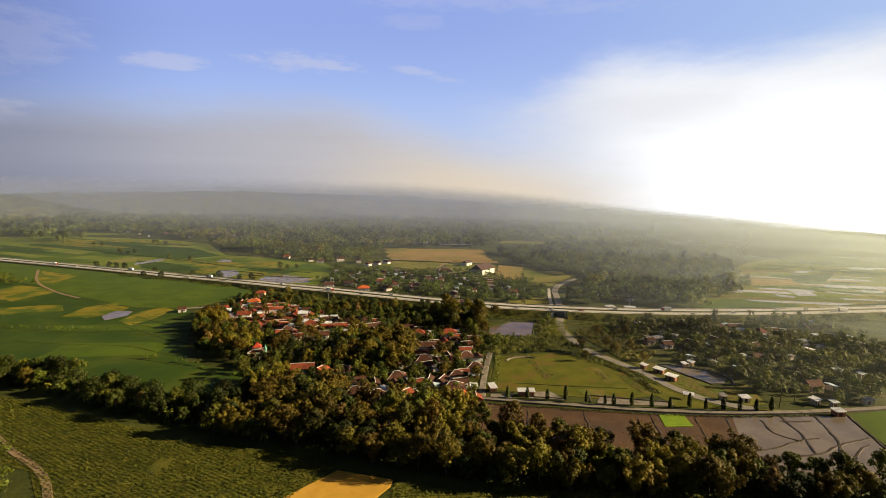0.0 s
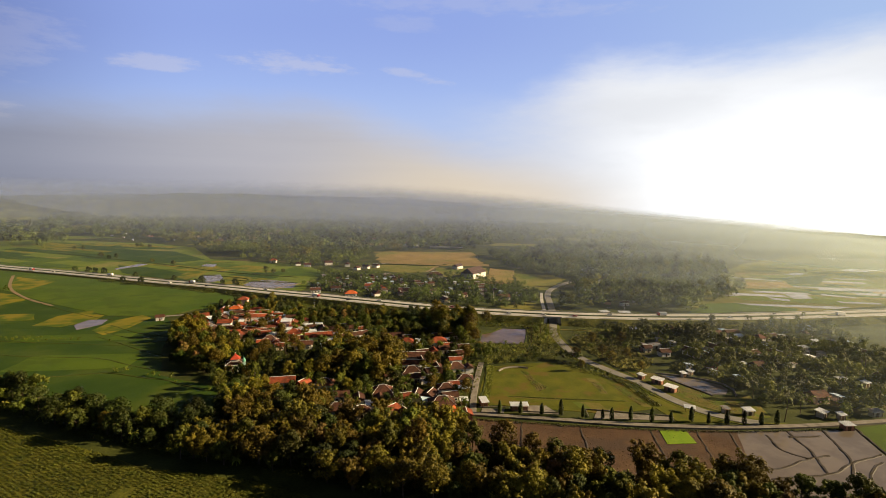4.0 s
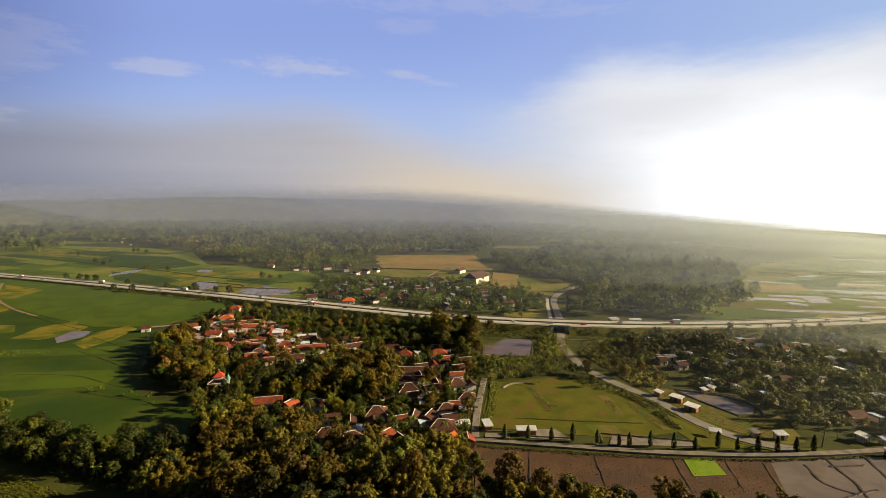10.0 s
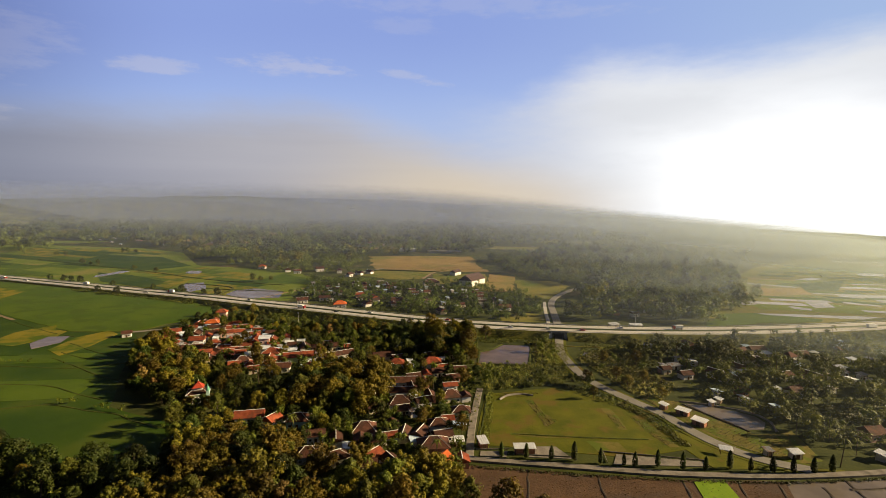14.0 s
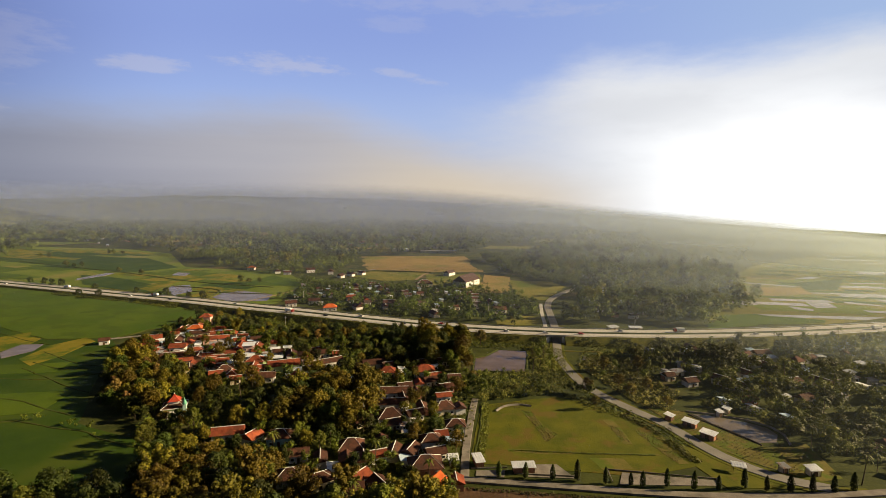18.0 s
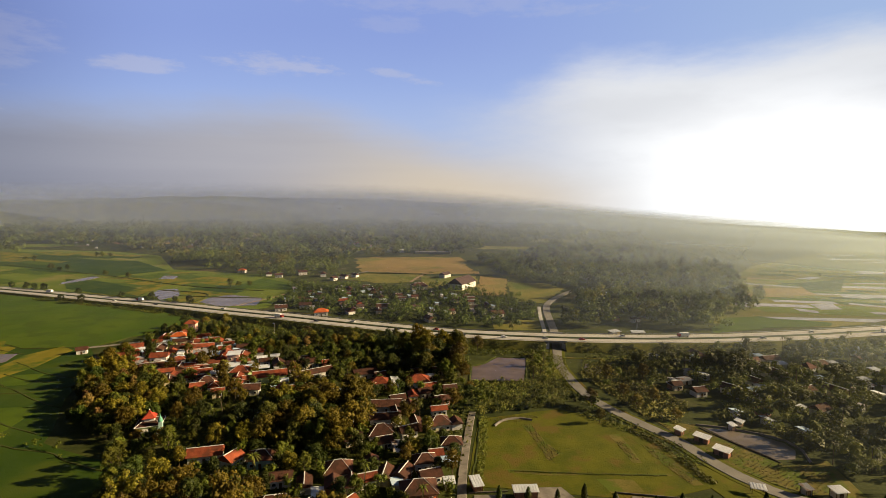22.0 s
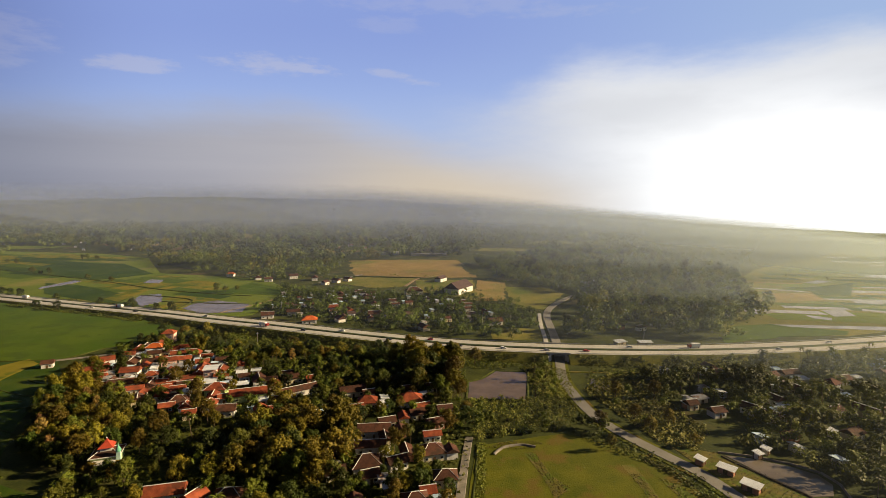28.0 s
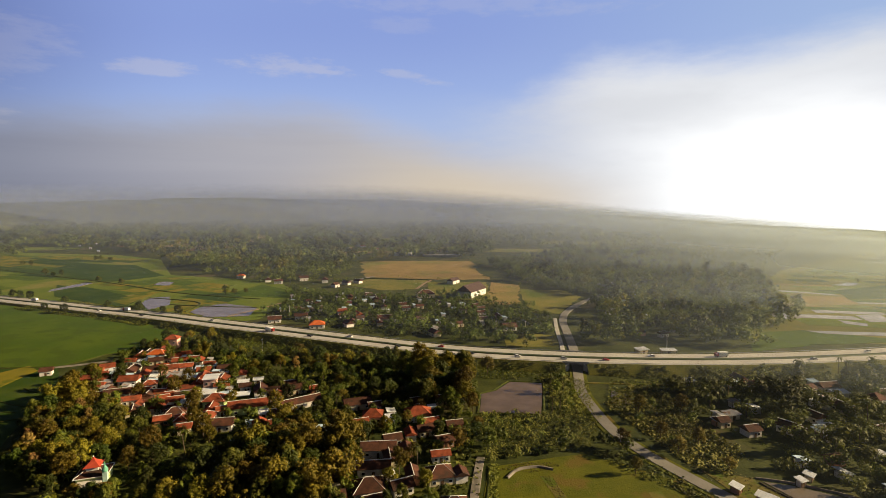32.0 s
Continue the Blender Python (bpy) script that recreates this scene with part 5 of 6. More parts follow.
# ---- plants ----
def leaves_mesh(name, spots, mat, seed, jitter=0.30):
    """Leaf cards: spots of (centre, size, outward) become bent quads in one mesh."""
    rng = np.random.default_rng(seed)
    c = np.array([s[0] for s in spots], float)
    size = np.array([s[1] for s in spots], float)[:, None]
    out = np.array([s[2] for s in spots], float)
    n = len(c)
    normal = out + rng.normal(0, jitter, (n, 3))
    normal /= np.linalg.norm(normal, axis=1)[:, None] + 1e-9
    ref = rng.normal(0, 1, (n, 3))
    u = np.cross(normal, ref)
    u /= np.linalg.norm(u, axis=1)[:, None] + 1e-9
    w = np.cross(normal, u)
    long, wide = size * rng.uniform(0.7, 1.3, (n, 1)), size * rng.uniform(0.45, 0.8, (n, 1))
    bend = normal * size * 0.25
    verts = np.stack([c - u * long - bend, c - w * wide, c + u * long - bend, c + w * wide], 1).reshape(-1, 3)
    faces = np.arange(4 * n).reshape(n, 4)
    mesh = bpy.data.meshes.new(name)
    mesh.vertices.add(4 * n)
    mesh.vertices.foreach_set("co", verts.ravel())
    mesh.loops.add(4 * n)
    mesh.loops.foreach_set("vertex_index", faces.ravel())
    mesh.polygons.add(n)
    mesh.polygons.foreach_set("loop_start", np.arange(0, 4 * n, 4))
    mesh.materials.append(mat)
    mesh.update(calc_edges=True)
    mesh.validate()
    return mesh


def crown_spots(rng, height, width, clumps, per, leaf, low=0.3, shape=1.0):
    """Leaves on the outside of many small clumps that together make an uneven crown."""
    spots = []
    for _ in range(clumps):
        a, h = rng.uniform(0, 2 * math.pi), rng.uniform(0, 1) ** 0.8
        level = low + (1 - low) * h
        reach = width / 2 * math.sqrt(max(0.05, 1 - (2 * h - 0.85) ** 2 * 0.75)) * rng.uniform(0.25, 0.92) * shape
        centre = Vector((math.cos(a) * reach, math.sin(a) * reach, level * height * 0.9))
        r = width * rng.uniform(0.085, 0.165)
        for _ in range(per):
            d = Vector((rng.gauss(0, 1), rng.gauss(0, 1), rng.gauss(0.25, 1))).normalized()
            p = centre + d * r * rng.uniform(0.65, 1.08)
            spots.append((tuple(p), leaf * rng.uniform(0.7, 1.3), tuple(d + Vector((0, 0, 0.35)))))
    return spots


def tree_kind(name, label, category, height, width, mat, clumps=48, per=42, leaf=0.33, low=0.3, seed=0, trunk=0.25, shape=1.0):
    rng = random.Random(seed)
    ob = tagged(new(name), label, category)
    pieces = [limb((0, 0, -0.3), (rng.uniform(-0.3, 0.3), rng.uniform(-0.3, 0.3), height * 0.5), trunk, trunk * 0.6, 7)]
    for _ in range(5):
        a = rng.uniform(0, 2 * math.pi)
        z = height * rng.uniform(0.25, 0.5)
        pieces.append(limb((0, 0, z), (math.cos(a) * width * 0.3, math.sin(a) * width * 0.3, z + height * 0.28), trunk * 0.5, trunk * 0.15, 5))
    part("trunk", mesh_of("trunk", *joined(*pieces), M["bark"], True), ob)
    part("crown", leaves_mesh("crown", crown_spots(rng, height, width, clumps, per, leaf, low, shape), M[mat], seed), ob)
    return ob


def bamboo_kind(seed, height, width, mat, label):
    """A clump of arching canes with feathery tops."""
    rng = random.Random(seed)
    ob = tagged(new("bamboo_clump"), label, "bamboo")
    canes, spots = [], []
    for k in range(16):
        a, lean = rng.uniform(0, 2 * math.pi), rng.uniform(0.15, 1.0)
        h = height * rng.uniform(0.7, 1.05)
        pts = []
        for i in range(7):
            t = i / 6
            out = (0.06 + lean * t ** 2.2 * 0.46) * width
            z = h * (t - 0.22 * lean * t ** 4)
            pts.append(Vector((math.cos(a) * out, math.sin(a) * out, z)))
        for p, q in zip(pts, pts[1:]):
            canes.append(limb(p, q, 0.09, 0.06, 4))
        for i in range(2, 7):
            r = width * (0.075 + 0.06 * math.sin(math.pi * i / 7)) * rng.uniform(0.8, 1.2)
            for _ in range(36):
                d = Vector((rng.gauss(0, 1), rng.gauss(0, 1), rng.gauss(0.2, 0.9))).normalized()
                spots.append((tuple(pts[i] + d * r * rng.uniform(0.5, 1.1)), rng.uniform(0.28, 0.5), tuple(d + Vector((0, 0, 0.4)))))
    part("cane", mesh_of("cane", *joined(*canes), M["bark"]), ob, "thin bamboo canes")
    part("crown", leaves_mesh("crown", spots, M[mat], seed), ob)
    return ob


def blades(rng, count, reach, rise, droop, wide, origin, segs=4):
    verts, faces = [], []
    for k in range(count):
        a = 2 * math.pi * k / count + rng.uniform(-0.3, 0.3)
        l, up = reach * rng.uniform(0.8, 1.15), rise * rng.uniform(0.7, 1.2)
        side = Vector((-math.sin(a), math.cos(a), 0))
        n = len(verts)
        for i in range(segs + 1):
            t = i / segs
            p = Vector(origin) + Vector((math.cos(a) * l * t, math.sin(a) * l * t, up * math.sin(min(t * 1.9, 3.0)) - droop * t * t))
            w = wide * math.sin(math.pi * min(0.96, 0.12 + 0.84 * t))
            verts += [tuple(p - side * w - Vector((0, 0, w * 0.4))), tuple(p), tuple(p + side * w - Vector((0, 0, w * 0.4)))]
        for i in range(segs):
            for j in (0, 1):
                b = n + i * 3 + j
                faces.append((b, b + 1, b + 4, b + 3))
    return verts, faces


def banana_kind(seed):
    rng = random.Random(seed)
    ob = tagged(new("banana_plant"), "banana plant with broad arching leaves", "banana plant")
    part("stem", mesh_of("stem", *limb((0, 0, -0.2), (0, 0, 2.4), 0.18, 0.12, 6), M["leaf_banana"]), ob)
    for i in range(2):
        part("frond", mesh_of("frond", *blades(rng, 5, 2.3, 1.6, 1.2 + i, 0.42, (0, 0, 2.3 - 0.4 * i)), M["leaf_banana"]), ob)
    return ob


def palm_kind(seed, height):
    rng = random.Random(seed)
    ob = tagged(new("coconut_palm"), "slender coconut palm with a feathery crown", "palm")
    part("trunk", mesh_of("trunk", *limb((0, 0, -0.3), (rng.uniform(-1, 1), rng.uniform(-1, 1), height), 0.24, 0.14, 7), M["bark"], True), ob)
    for i in range(3):
        part("frond", mesh_of("frond", *blades(rng, 6, 3.2, 1.4 - 0.5 * i, 1.6 + 0.9 * i, 0.34, (0, 0, height)), M["leaf_green"]), ob)
    return ob


def column_kind(seed, height):
    rng = random.Random(seed)
    ob = tagged(new("columnar_tree"), "slim dark columnar tree along the lane", "tree", "trees along the lane")
    part("trunk", mesh_of("trunk", *limb((0, 0, -0.2), (0, 0, height * 0.5), 0.12, 0.08), M["bark"]), ob)
    spots = []
    for _ in range(520):
        t = rng.uniform(0.08, 1)
        a = rng.uniform(0, 2 * math.pi)
        r = (1.05 * math.sin(math.pi * min(1, t * 0.8 + 0.18)) ** 0.7) * rng.uniform(0.6, 1.1)
        spots.append(((math.cos(a) * r, math.sin(a) * r, t * height), rng.uniform(0.2, 0.36), (math.cos(a), math.sin(a), 0.3)))
    part("crown", leaves_mesh("crown", spots, M["leaf_dark"], seed), ob)
    return ob


KIND = {
    "gold": [bamboo_kind(1, 13, 11, "leaf_gold", "tall golden-green bamboo clump with arching tops"), bamboo_kind(2, 11, 9, "leaf_gold", "golden-green bamboo clump with arching tops")],
    "green": [tree_kind("broadleaf_tree", "broad leafy green tree", "tree", 10, 9, "leaf_green", seed=11), tree_kind("broadleaf_tree", "rounded leafy green tree", "tree", 8, 8, "leaf_green", seed=12, clumps=40),
              tree_kind("broadleaf_tree", "tall uneven green tree", "tree", 13, 8.5, "leaf_green", seed=13, clumps=50)],
    "dark": [tree_kind("mango_tree", "dense dark green mango tree", "tree", 9, 9, "leaf_dark", seed=21, low=0.2), tree_kind("mango_tree", "dark green spreading tree", "tree", 11, 10, "leaf_dark", seed=22, low=0.25)],
    "rust": [tree_kind("dry_tree", "thin tree with rusty brown leaves", "tree", 11, 6, "leaf_rust", seed=31, clumps=34, per=36)],
    "amber": [tree_kind("acacia_tree", "leafy tree with yellow-green sunlit crown", "tree", 12, 10, "leaf_gold", seed=33, clumps=50), tree_kind("acacia_tree", "tall tree with yellow-green crown", "tree", 14, 9, "leaf_gold", seed=34, clumps=50, low=0.4)],
    "shrub": [tree_kind("shrub", "low leafy green shrub", "shrub", 3.0, 3.6, "leaf_green", clumps=14, per=24, leaf=0.30, low=0.1, seed=41, trunk=0.08),
              tree_kind("shrub", "low dark green shrub", "shrub", 2.4, 3.2, "leaf_dark", clumps=14, per=24, leaf=0.30, low=0.1, seed=42, trunk=0.08)],
    "banana": [banana_kind(51), banana_kind(52)],
    "palm": [palm_kind(61, 9), palm_kind(62, 12)],
    "column": [column_kind(71, 6.4)],
}
USED = collections.Counter()
CAP, OVER = 290, []  # past this many of a kind the rest grow into one mesh


def plant(kind, x, y, size=1.0, rng=random):
    if USED[kind] >= {"banana": 200, "shrub": 230}.get(kind, CAP):
        OVER.append((x, y, size * {"shrub": 0.3, "banana": 0.38}.get(kind, 1.0)))
        return None
    models = KIND[kind]
    model = models[USED[kind] % len(models)]
    USED[kind] += 1
    m = pose(x, y, ground_height(x, y), 0, 0, rng.uniform(0, 360))
    ob = copy_thing(model, m)
    s = size
    ob.scale = (s * rng.uniform(0.92, 1.08), s * rng.uniform(0.92, 1.08), s * rng.uniform(0.9, 1.12))
    return ob


def clear(x, y, r=1.0):
    return all((x - a) ** 2 + (y - b) ** 2 > (c + r) ** 2 for a, b, c in FOOT)


def near_line(x, y, pts, d):
    for (x0, y0), (x1, y1) in zip(pts, pts[1:]):
        t = max(0, min(1, ((x - x0) * (x1 - x0) + (y - y0) * (y1 - y0)) / ((x1 - x0) ** 2 + (y1 - y0) ** 2)))
        if math.hypot(x - x0 - t * (x1 - x0), y - y0 - t * (y1 - y0)) < d:
            return True
    return False


CORE = [(-219, 465), (-208, 489), (-177, 476), (-136, 441), (-110, 426), (-75, 415), (-68, 379), (-78, 362), (-95, 353), (-122, 370), (-145, 377), (-175, 406)]  # crowded heart of the village


def grove(ring, gap, mix, seed, sizes=(0.8, 1.2), keep=2.0):
    """Plants a piece of land with single trees at least gap apart."""
    rng = random.Random(seed)
    xs, ys = [p[0] for p in ring], [p[1] for p in ring]
    done, tries = [], int((max(xs) - min(xs)) * (max(ys) - min(ys)) / gap ** 2 * 4)
    kinds, weights = list(mix), list(mix.values())
    for _ in range(tries):
        x, y = rng.uniform(min(xs), max(xs)), rng.uniform(min(ys), max(ys))
        if not inside((x, y), ring) or not clear(x, y, keep) or any((x - a) ** 2 + (y - b) ** 2 < gap ** 2 for a, b in done):
            continue
        if near_line(x, y, ROAD, 6) or near_line(x, y, NORTH, 6) or near_line(x, y, LANE, 4) or near_line(x, y, TOLL, 19) or (14 < x < 32 and 260 < y < 340 and near_line(x, y, [(18, 262), (20, 285), (25, 320), (28, 338)], 4)):
            continue
        if inside((x, y), CORE) and rng.random() < 0.72:
            continue
        done.append((x, y))
        plant(rng.choices(kinds, weights)[0], x, y, rng.uniform(*sizes), rng)
    return done


NEAR_BELT = [(-300, 306), (-257, 286), (-210, 276), (-157, 252), (-106, 242), (-51, 238), (12, 237), (17, 220), (67, 206), (112, 199), (165, 180), (160, 170), (31, 180), (-18, 191),
             (-50, 205), (-116, 221), (-153, 234), (-205, 258), (-240, 265), (-290, 284)]
for x, y in ((-504, 712), (-478, 701), (-465, 696), (-449, 690), (-387, 632), (-356, 618), (-393, 668), (-329, 640), (-294, 624), (-284, 620), (-256, 610), (-238, 604)):
    plant("dark", x, y, random.uniform(0.75, 1.0))
for x, y in ((-580, 878), (-559, 866), (-546, 865), (-455, 811), (-409, 787), (-631, 1061), (-621, 1061), (-605, 1061), (-241, 715), (-231, 715), (-220, 722), (-685, 980), (-719, 1004)):
    plant("green", x, y, random.uniform(0.8, 1.15))
for x, y in ((-91, 247), (-52, 245), (-38, 246), (-25, 250), (-8, 238), (2, 240), (8, 238), (58, 203), (-69, 229), (-66, 230), (-58, 254), (-11, 230), (-95, 257), (36, 203), (45, 200)):
    plant("gold", x, y, random.uniform(1.05, 1.3))
grove([(-300, 306), (-257, 286), (-210, 276), (-157, 252), (-104, 243), (-104, 217), (-153, 234), (-205, 258), (-240, 265), (-290, 284)], 5.0, {"dark": 6.5, "green": 1.8, "amber": 0.1, "shrub": 1.5, "banana": 0.8}, 101, (0.8, 1.3))
grove([(-104, 242), (-51, 238), (12, 237), (17, 220), (67, 206), (112, 199), (165, 180), (160, 170), (31, 180), (-18, 191), (-50, 205), (-104, 217)], 5.0,
      {"gold": 4.4, "green": 4.2, "dark": 2.2, "amber": 2.0, "shrub": 1.5, "banana": 1.5, "rust": 0.3}, 121, (0.8, 1.3))
grove([(-187, 376), (-200, 418), (-160, 392), (-126, 345), (-132, 308), (-168, 345)], 4.6, {"amber": 3.5, "green": 3.0, "dark": 2.2, "rust": 0.8, "gold": 1.0}, 102, (0.65, 1.05))
grove([(-103, 272), (-81, 272), (-63, 245), (-103, 245)], 5.0, {"gold": 3, "amber": 1, "dark": 3, "green": 1}, 103, (0.7, 1.1))
grove([(-2, 386), (24, 388), (30, 445), (-2, 442)], 5.5, {"amber": 3, "dark": 3, "green": 1}, 104, (1.1, 1.5))
grove([(-70, 302), (-24, 297), (-22, 356), (-63, 366)], 4.8, {"gold": 3, "amber": 3, "green": 2, "dark": 1.6, "palm": 0.4}, 105, (0.85, 1.3))
grove([(-210, 416), (-208, 500), (-190, 528), (-150, 505), (-130, 493), (-8, 469), (31, 440), (27, 320), (18, 262), (11, 244), (-52, 244), (-103, 259), (-128, 311), (-167, 332)], 5.0,
      {"green": 4, "dark": 4, "banana": 1.5, "shrub": 2, "amber": 1.2, "palm": 0.5}, 106, (0.5, 0.95), 0.6)
grove([(30, 352), (75, 361), (91, 376), (82, 430), (72, 432), (68, 384), (60, 380), (30, 382)], 4.0, {"banana": 3, "shrub": 2, "green": 1.0, "palm": 0.3}, 107, (0.55, 0.85))
grove([(31, 333), (75, 344), (75, 360), (30, 354)], 4.0, {"banana": 4, "shrub": 2, "green": 0.4}, 108, (0.6, 0.95))
grove([(85, 358), (92, 345), (107, 314), (104, 312), (85, 326), (74, 343)], 4.4, {"shrub": 3, "green": 0.8, "amber": 0.4, "banana": 1}, 109, (0.45, 0.8))
grove([(99, 393), (112, 330), (124, 322), (139, 340), (136, 418), (120, 418)], 4.6, {"shrub": 4, "banana": 2, "green": 1.0, "amber": 0.3}, 110, (0.5, 0.8))
EAST = [(139, 345), (150, 322), (166, 300), (162, 266), (218, 259), (300, 330), (330, 448), (185, 432), (148, 425)]
grove(EAST, 11.0, {"banana": 2, "palm": 1.6, "green": 1, "dark": 1}, 111, (0.7, 1.05), 0.0)
grove([(-215, 232), (-185, 208), (-160, 186), (-140, 165), (-190, 150), (-240, 200), (-245, 255)], 5.0, {"dark": 3, "green": 2, "shrub": 3, "banana": 1}, 112, (0.5, 0.9))
for x, y in ((31, 263), (41, 262), (51, 261), (60, 260), (70, 258), (79, 257), (83, 256), (92, 256), (101, 254), (110, 254), (120, 255), (127, 253), (135, 252), (143, 252), (151, 252), (159, 253)):
    plant("column", x, y - 0.6, random.uniform(0.85, 1.15))
grove([(-575, 640), (-500, 580), (-455, 560), (-520, 545), (-600, 600)], 9, {"dark": 2, "green": 2, "shrub": 1}, 113, (0.6, 0.9))
grove([(-345, 384), (-250, 380), (-250, 374), (-345, 376)], 3.5, {"shrub": 1}, 114, (0.6, 1.0))
grove([(-420, 432), (-365, 412), (-365, 406), (-420, 424)], 3.5, {"shrub": 1}, 115, (0.6, 1.0))
for x, y in ((-183, 313), (-181, 314), (-163, 308), (-161, 307), (-150, 303), (-188, 313)):
    plant("banana", x, y, random.uniform(0.9, 1.2))
for x, y in ((-186, 311), (-165, 306), (-158, 305), (-144, 297), (-120, 286), (-232, 374), (-300, 374), (-290, 373), (-280, 372)):
    plant("shrub", x, y, random.uniform(0.7, 1.1))


def crown_of(rng, spots, x, y, h, w, per):
    """Adds one uneven crown to a list of leaves."""
    z = ground_height(x, y)
    blobs = [(Vector((x + rng.uniform(-0.3, 0.3) * w, y + rng.uniform(-0.3, 0.3) * w, z + h * rng.uniform(0.4, 0.8))), w * rng.uniform(0.2, 0.36)) for _ in range(5)]
    for k in range(per):
        c, r = blobs[k % 5]
        d = Vector((rng.gauss(0, 1), rng.gauss(0, 1), rng.gauss(0.3, 1))).normalized()
        deep = k < per // 5
        spots.append((tuple(c + d * r * (0.6 if deep else rng.uniform(0.75, 1.15))), w * (0.12 if deep else rng.uniform(0.55, 1.25) * 0.062 * (150 / per) ** 0.5), tuple(d + Vector((0, 0, 0.4)))))


def wood(name, ring, gap, seed, label, size=(7, 12), mat="leaf_far", per=44, avoid=0.0, bare=-0.45, grain=0.012):
    """A far wood: many uneven crowns in one mesh, with clearings and a ragged edge."""
    rng = random.Random(seed)
    xs, ys = [p[0] for p in ring], [p[1] for p in ring]
    count = int((max(xs) - min(xs)) * (max(ys) - min(ys)) / gap ** 2)
    spots = []
    for _ in range(count):
        x, y = rng.uniform(min(xs), max(xs)), rng.uniform(min(ys), max(ys))
        lump = noise.noise((x * grain, y * grain, seed))
        if not inside((x + 25 * noise.noise((x * 0.03, y * 0.03, 1)), y + 40 * noise.noise((x * 0.03, y * 0.03, 7))), ring) or lump < bare or not clear(x, y, avoid):
            continue
        if near_line(x, y, NORTH, 9) or near_line(x, y, ROAD, 8) or near_line(x, y, LANE, 5) or near_line(x, y, TOLL, 27):
            continue
        grow = max(0.45, 1.0 + 1.2 * lump)
        crown_of(rng, spots, x, y, rng.uniform(*size) * grow, rng.uniform(*size) * 0.85, per)
    return tagged(new(name, leaves_mesh(name, spots, M[mat], seed, 0.16)), label, "wood", kind="stuff")


def garden_trees():
    rng, spots = random.Random(77), []
    for x, y, s in OVER:
        crown_of(rng, spots, x, y, 10 * s, 8.5 * s, 210 if s > 0.45 else 60)
    if spots:
        tagged(new("garden_trees", leaves_mesh("garden_trees", spots, M["leaf_green"], 78)), "leafy garden trees between the village houses", "trees", kind="stuff")


fill([(-1000, 1350), (-760, 1250), (-420, 1120), (-200, 1150), (60, 1200), (-250, 1450), (-900, 1700)], 44, 504, "far off in the woods", ("tile_brown", "tile_red"), 0.5)
fill([(-155, 610), (-160, 720), (-83, 710), (60, 640), (80, 560), (-20, 540), (-90, 570)], 64, 505, "past the toll road", ("tile_brown", "tile_brown", "tile_dark"), 0.5)
fill([(150, 530), (200, 520), (230, 600), (260, 720), (200, 700), (180, 640)], 24, 506, "below the wood", ("tile_brown",), 0.6)
garden_trees()
wood("village_trees", [(-155, 602), (-169, 741), (-83, 720), (84, 667), (120, 599), (95, 500), (61, 495), (-25, 524), (-97, 560)], 7.5, 201, "trees crowding the village north of the toll road", (5, 10), per=120, bare=-0.34, avoid=0.8, grain=0.03)
wood("village_trees", EAST, 6.0, 206, "trees and gardens crowding the eastern village", (5, 9), per=130, bare=-0.45, avoid=0.5, grain=0.03)
wood("village_trees", EAST, 11, 209, "taller dark trees in the eastern village", (9, 14), "leaf_green", 260, bare=-0.7, avoid=4.0)
wood("village_trees", EAST, 30, 210, "yellow-green bamboo crowns in the eastern village", (9, 14), "leaf_olive", 260, bare=-0.7, avoid=4.0)
wood("hillside_wood", [(121, 500), (244, 495), (339, 597), (465, 848), (504, 1170), (270, 1176), (87, 987), (110, 810), (161, 736), (170, 651), (150, 600)], 9.5, 202, "dense hazy wood beyond the toll road", (9, 17), per=105, bare=-0.42, grain=0.024)
# extra dark and olive crowns put shade and sunlight into the leaf colour
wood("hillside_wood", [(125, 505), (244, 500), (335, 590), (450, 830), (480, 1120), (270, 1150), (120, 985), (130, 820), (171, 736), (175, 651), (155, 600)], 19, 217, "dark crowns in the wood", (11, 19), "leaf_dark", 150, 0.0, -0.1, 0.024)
wood("hillside_wood", [(125, 505), (244, 500), (335, 590), (450, 830), (480, 1120), (270, 1150), (120, 985), (130, 820), (171, 736), (175, 651), (155, 600)], 26, 207, "tall crowns over the wood with sunlight put into their colour", (12, 19), "leaf_olive", 160, grain=0.02)
# olive leaves paint the sunlit look of the far crowns
wood("far_wood", [(-980, 1360), (-1500, 1600), (-291, 1500), (95, 1200), (-126, 1010), (-219, 820), (-366, 940), (-440, 1010), (-700, 1270)], 38, 208, "tall far woodland crowns with sunlight put into their colour", (14, 26), "leaf_olive", 90, grain=0.02, bare=-0.1)
FAR_RING = [(-760, 1004), (-974, 1341), (-700, 1250), (-531, 1090), (-461, 998), (-126, 992), (-140, 1070), (95, 1074), (116, 1312), (-291, 1601), (-1568, 1922), (-1500, 1300)]
wood("far_wood", FAR_RING, 25, 203, "far hazy woodland behind the fields", (15, 28), per=64, avoid=8, bare=-0.18, grain=0.011)
# darker leaf colour paints the shaded clumps among the far crowns
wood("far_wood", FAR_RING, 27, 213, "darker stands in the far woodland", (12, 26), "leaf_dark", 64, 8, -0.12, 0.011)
wood("far_wood", [(-459, 960), (-366, 924), (-219, 800), (-138, 858), (-126, 992), (-369, 1325), (-435, 1256)], 14, 204, "far hazy woodland beside fields", (10, 18), per=90, bare=-0.35)
wood("far_wood", [(-1568, 1922), (-291, 1601), (116, 1312), (504, 1170), (760, 1400), (860, 1800), (600, 2300), (-400, 2700), (-1900, 2500)], 32, 205, "far hazy woodland below the hills", (18, 32), per=30)

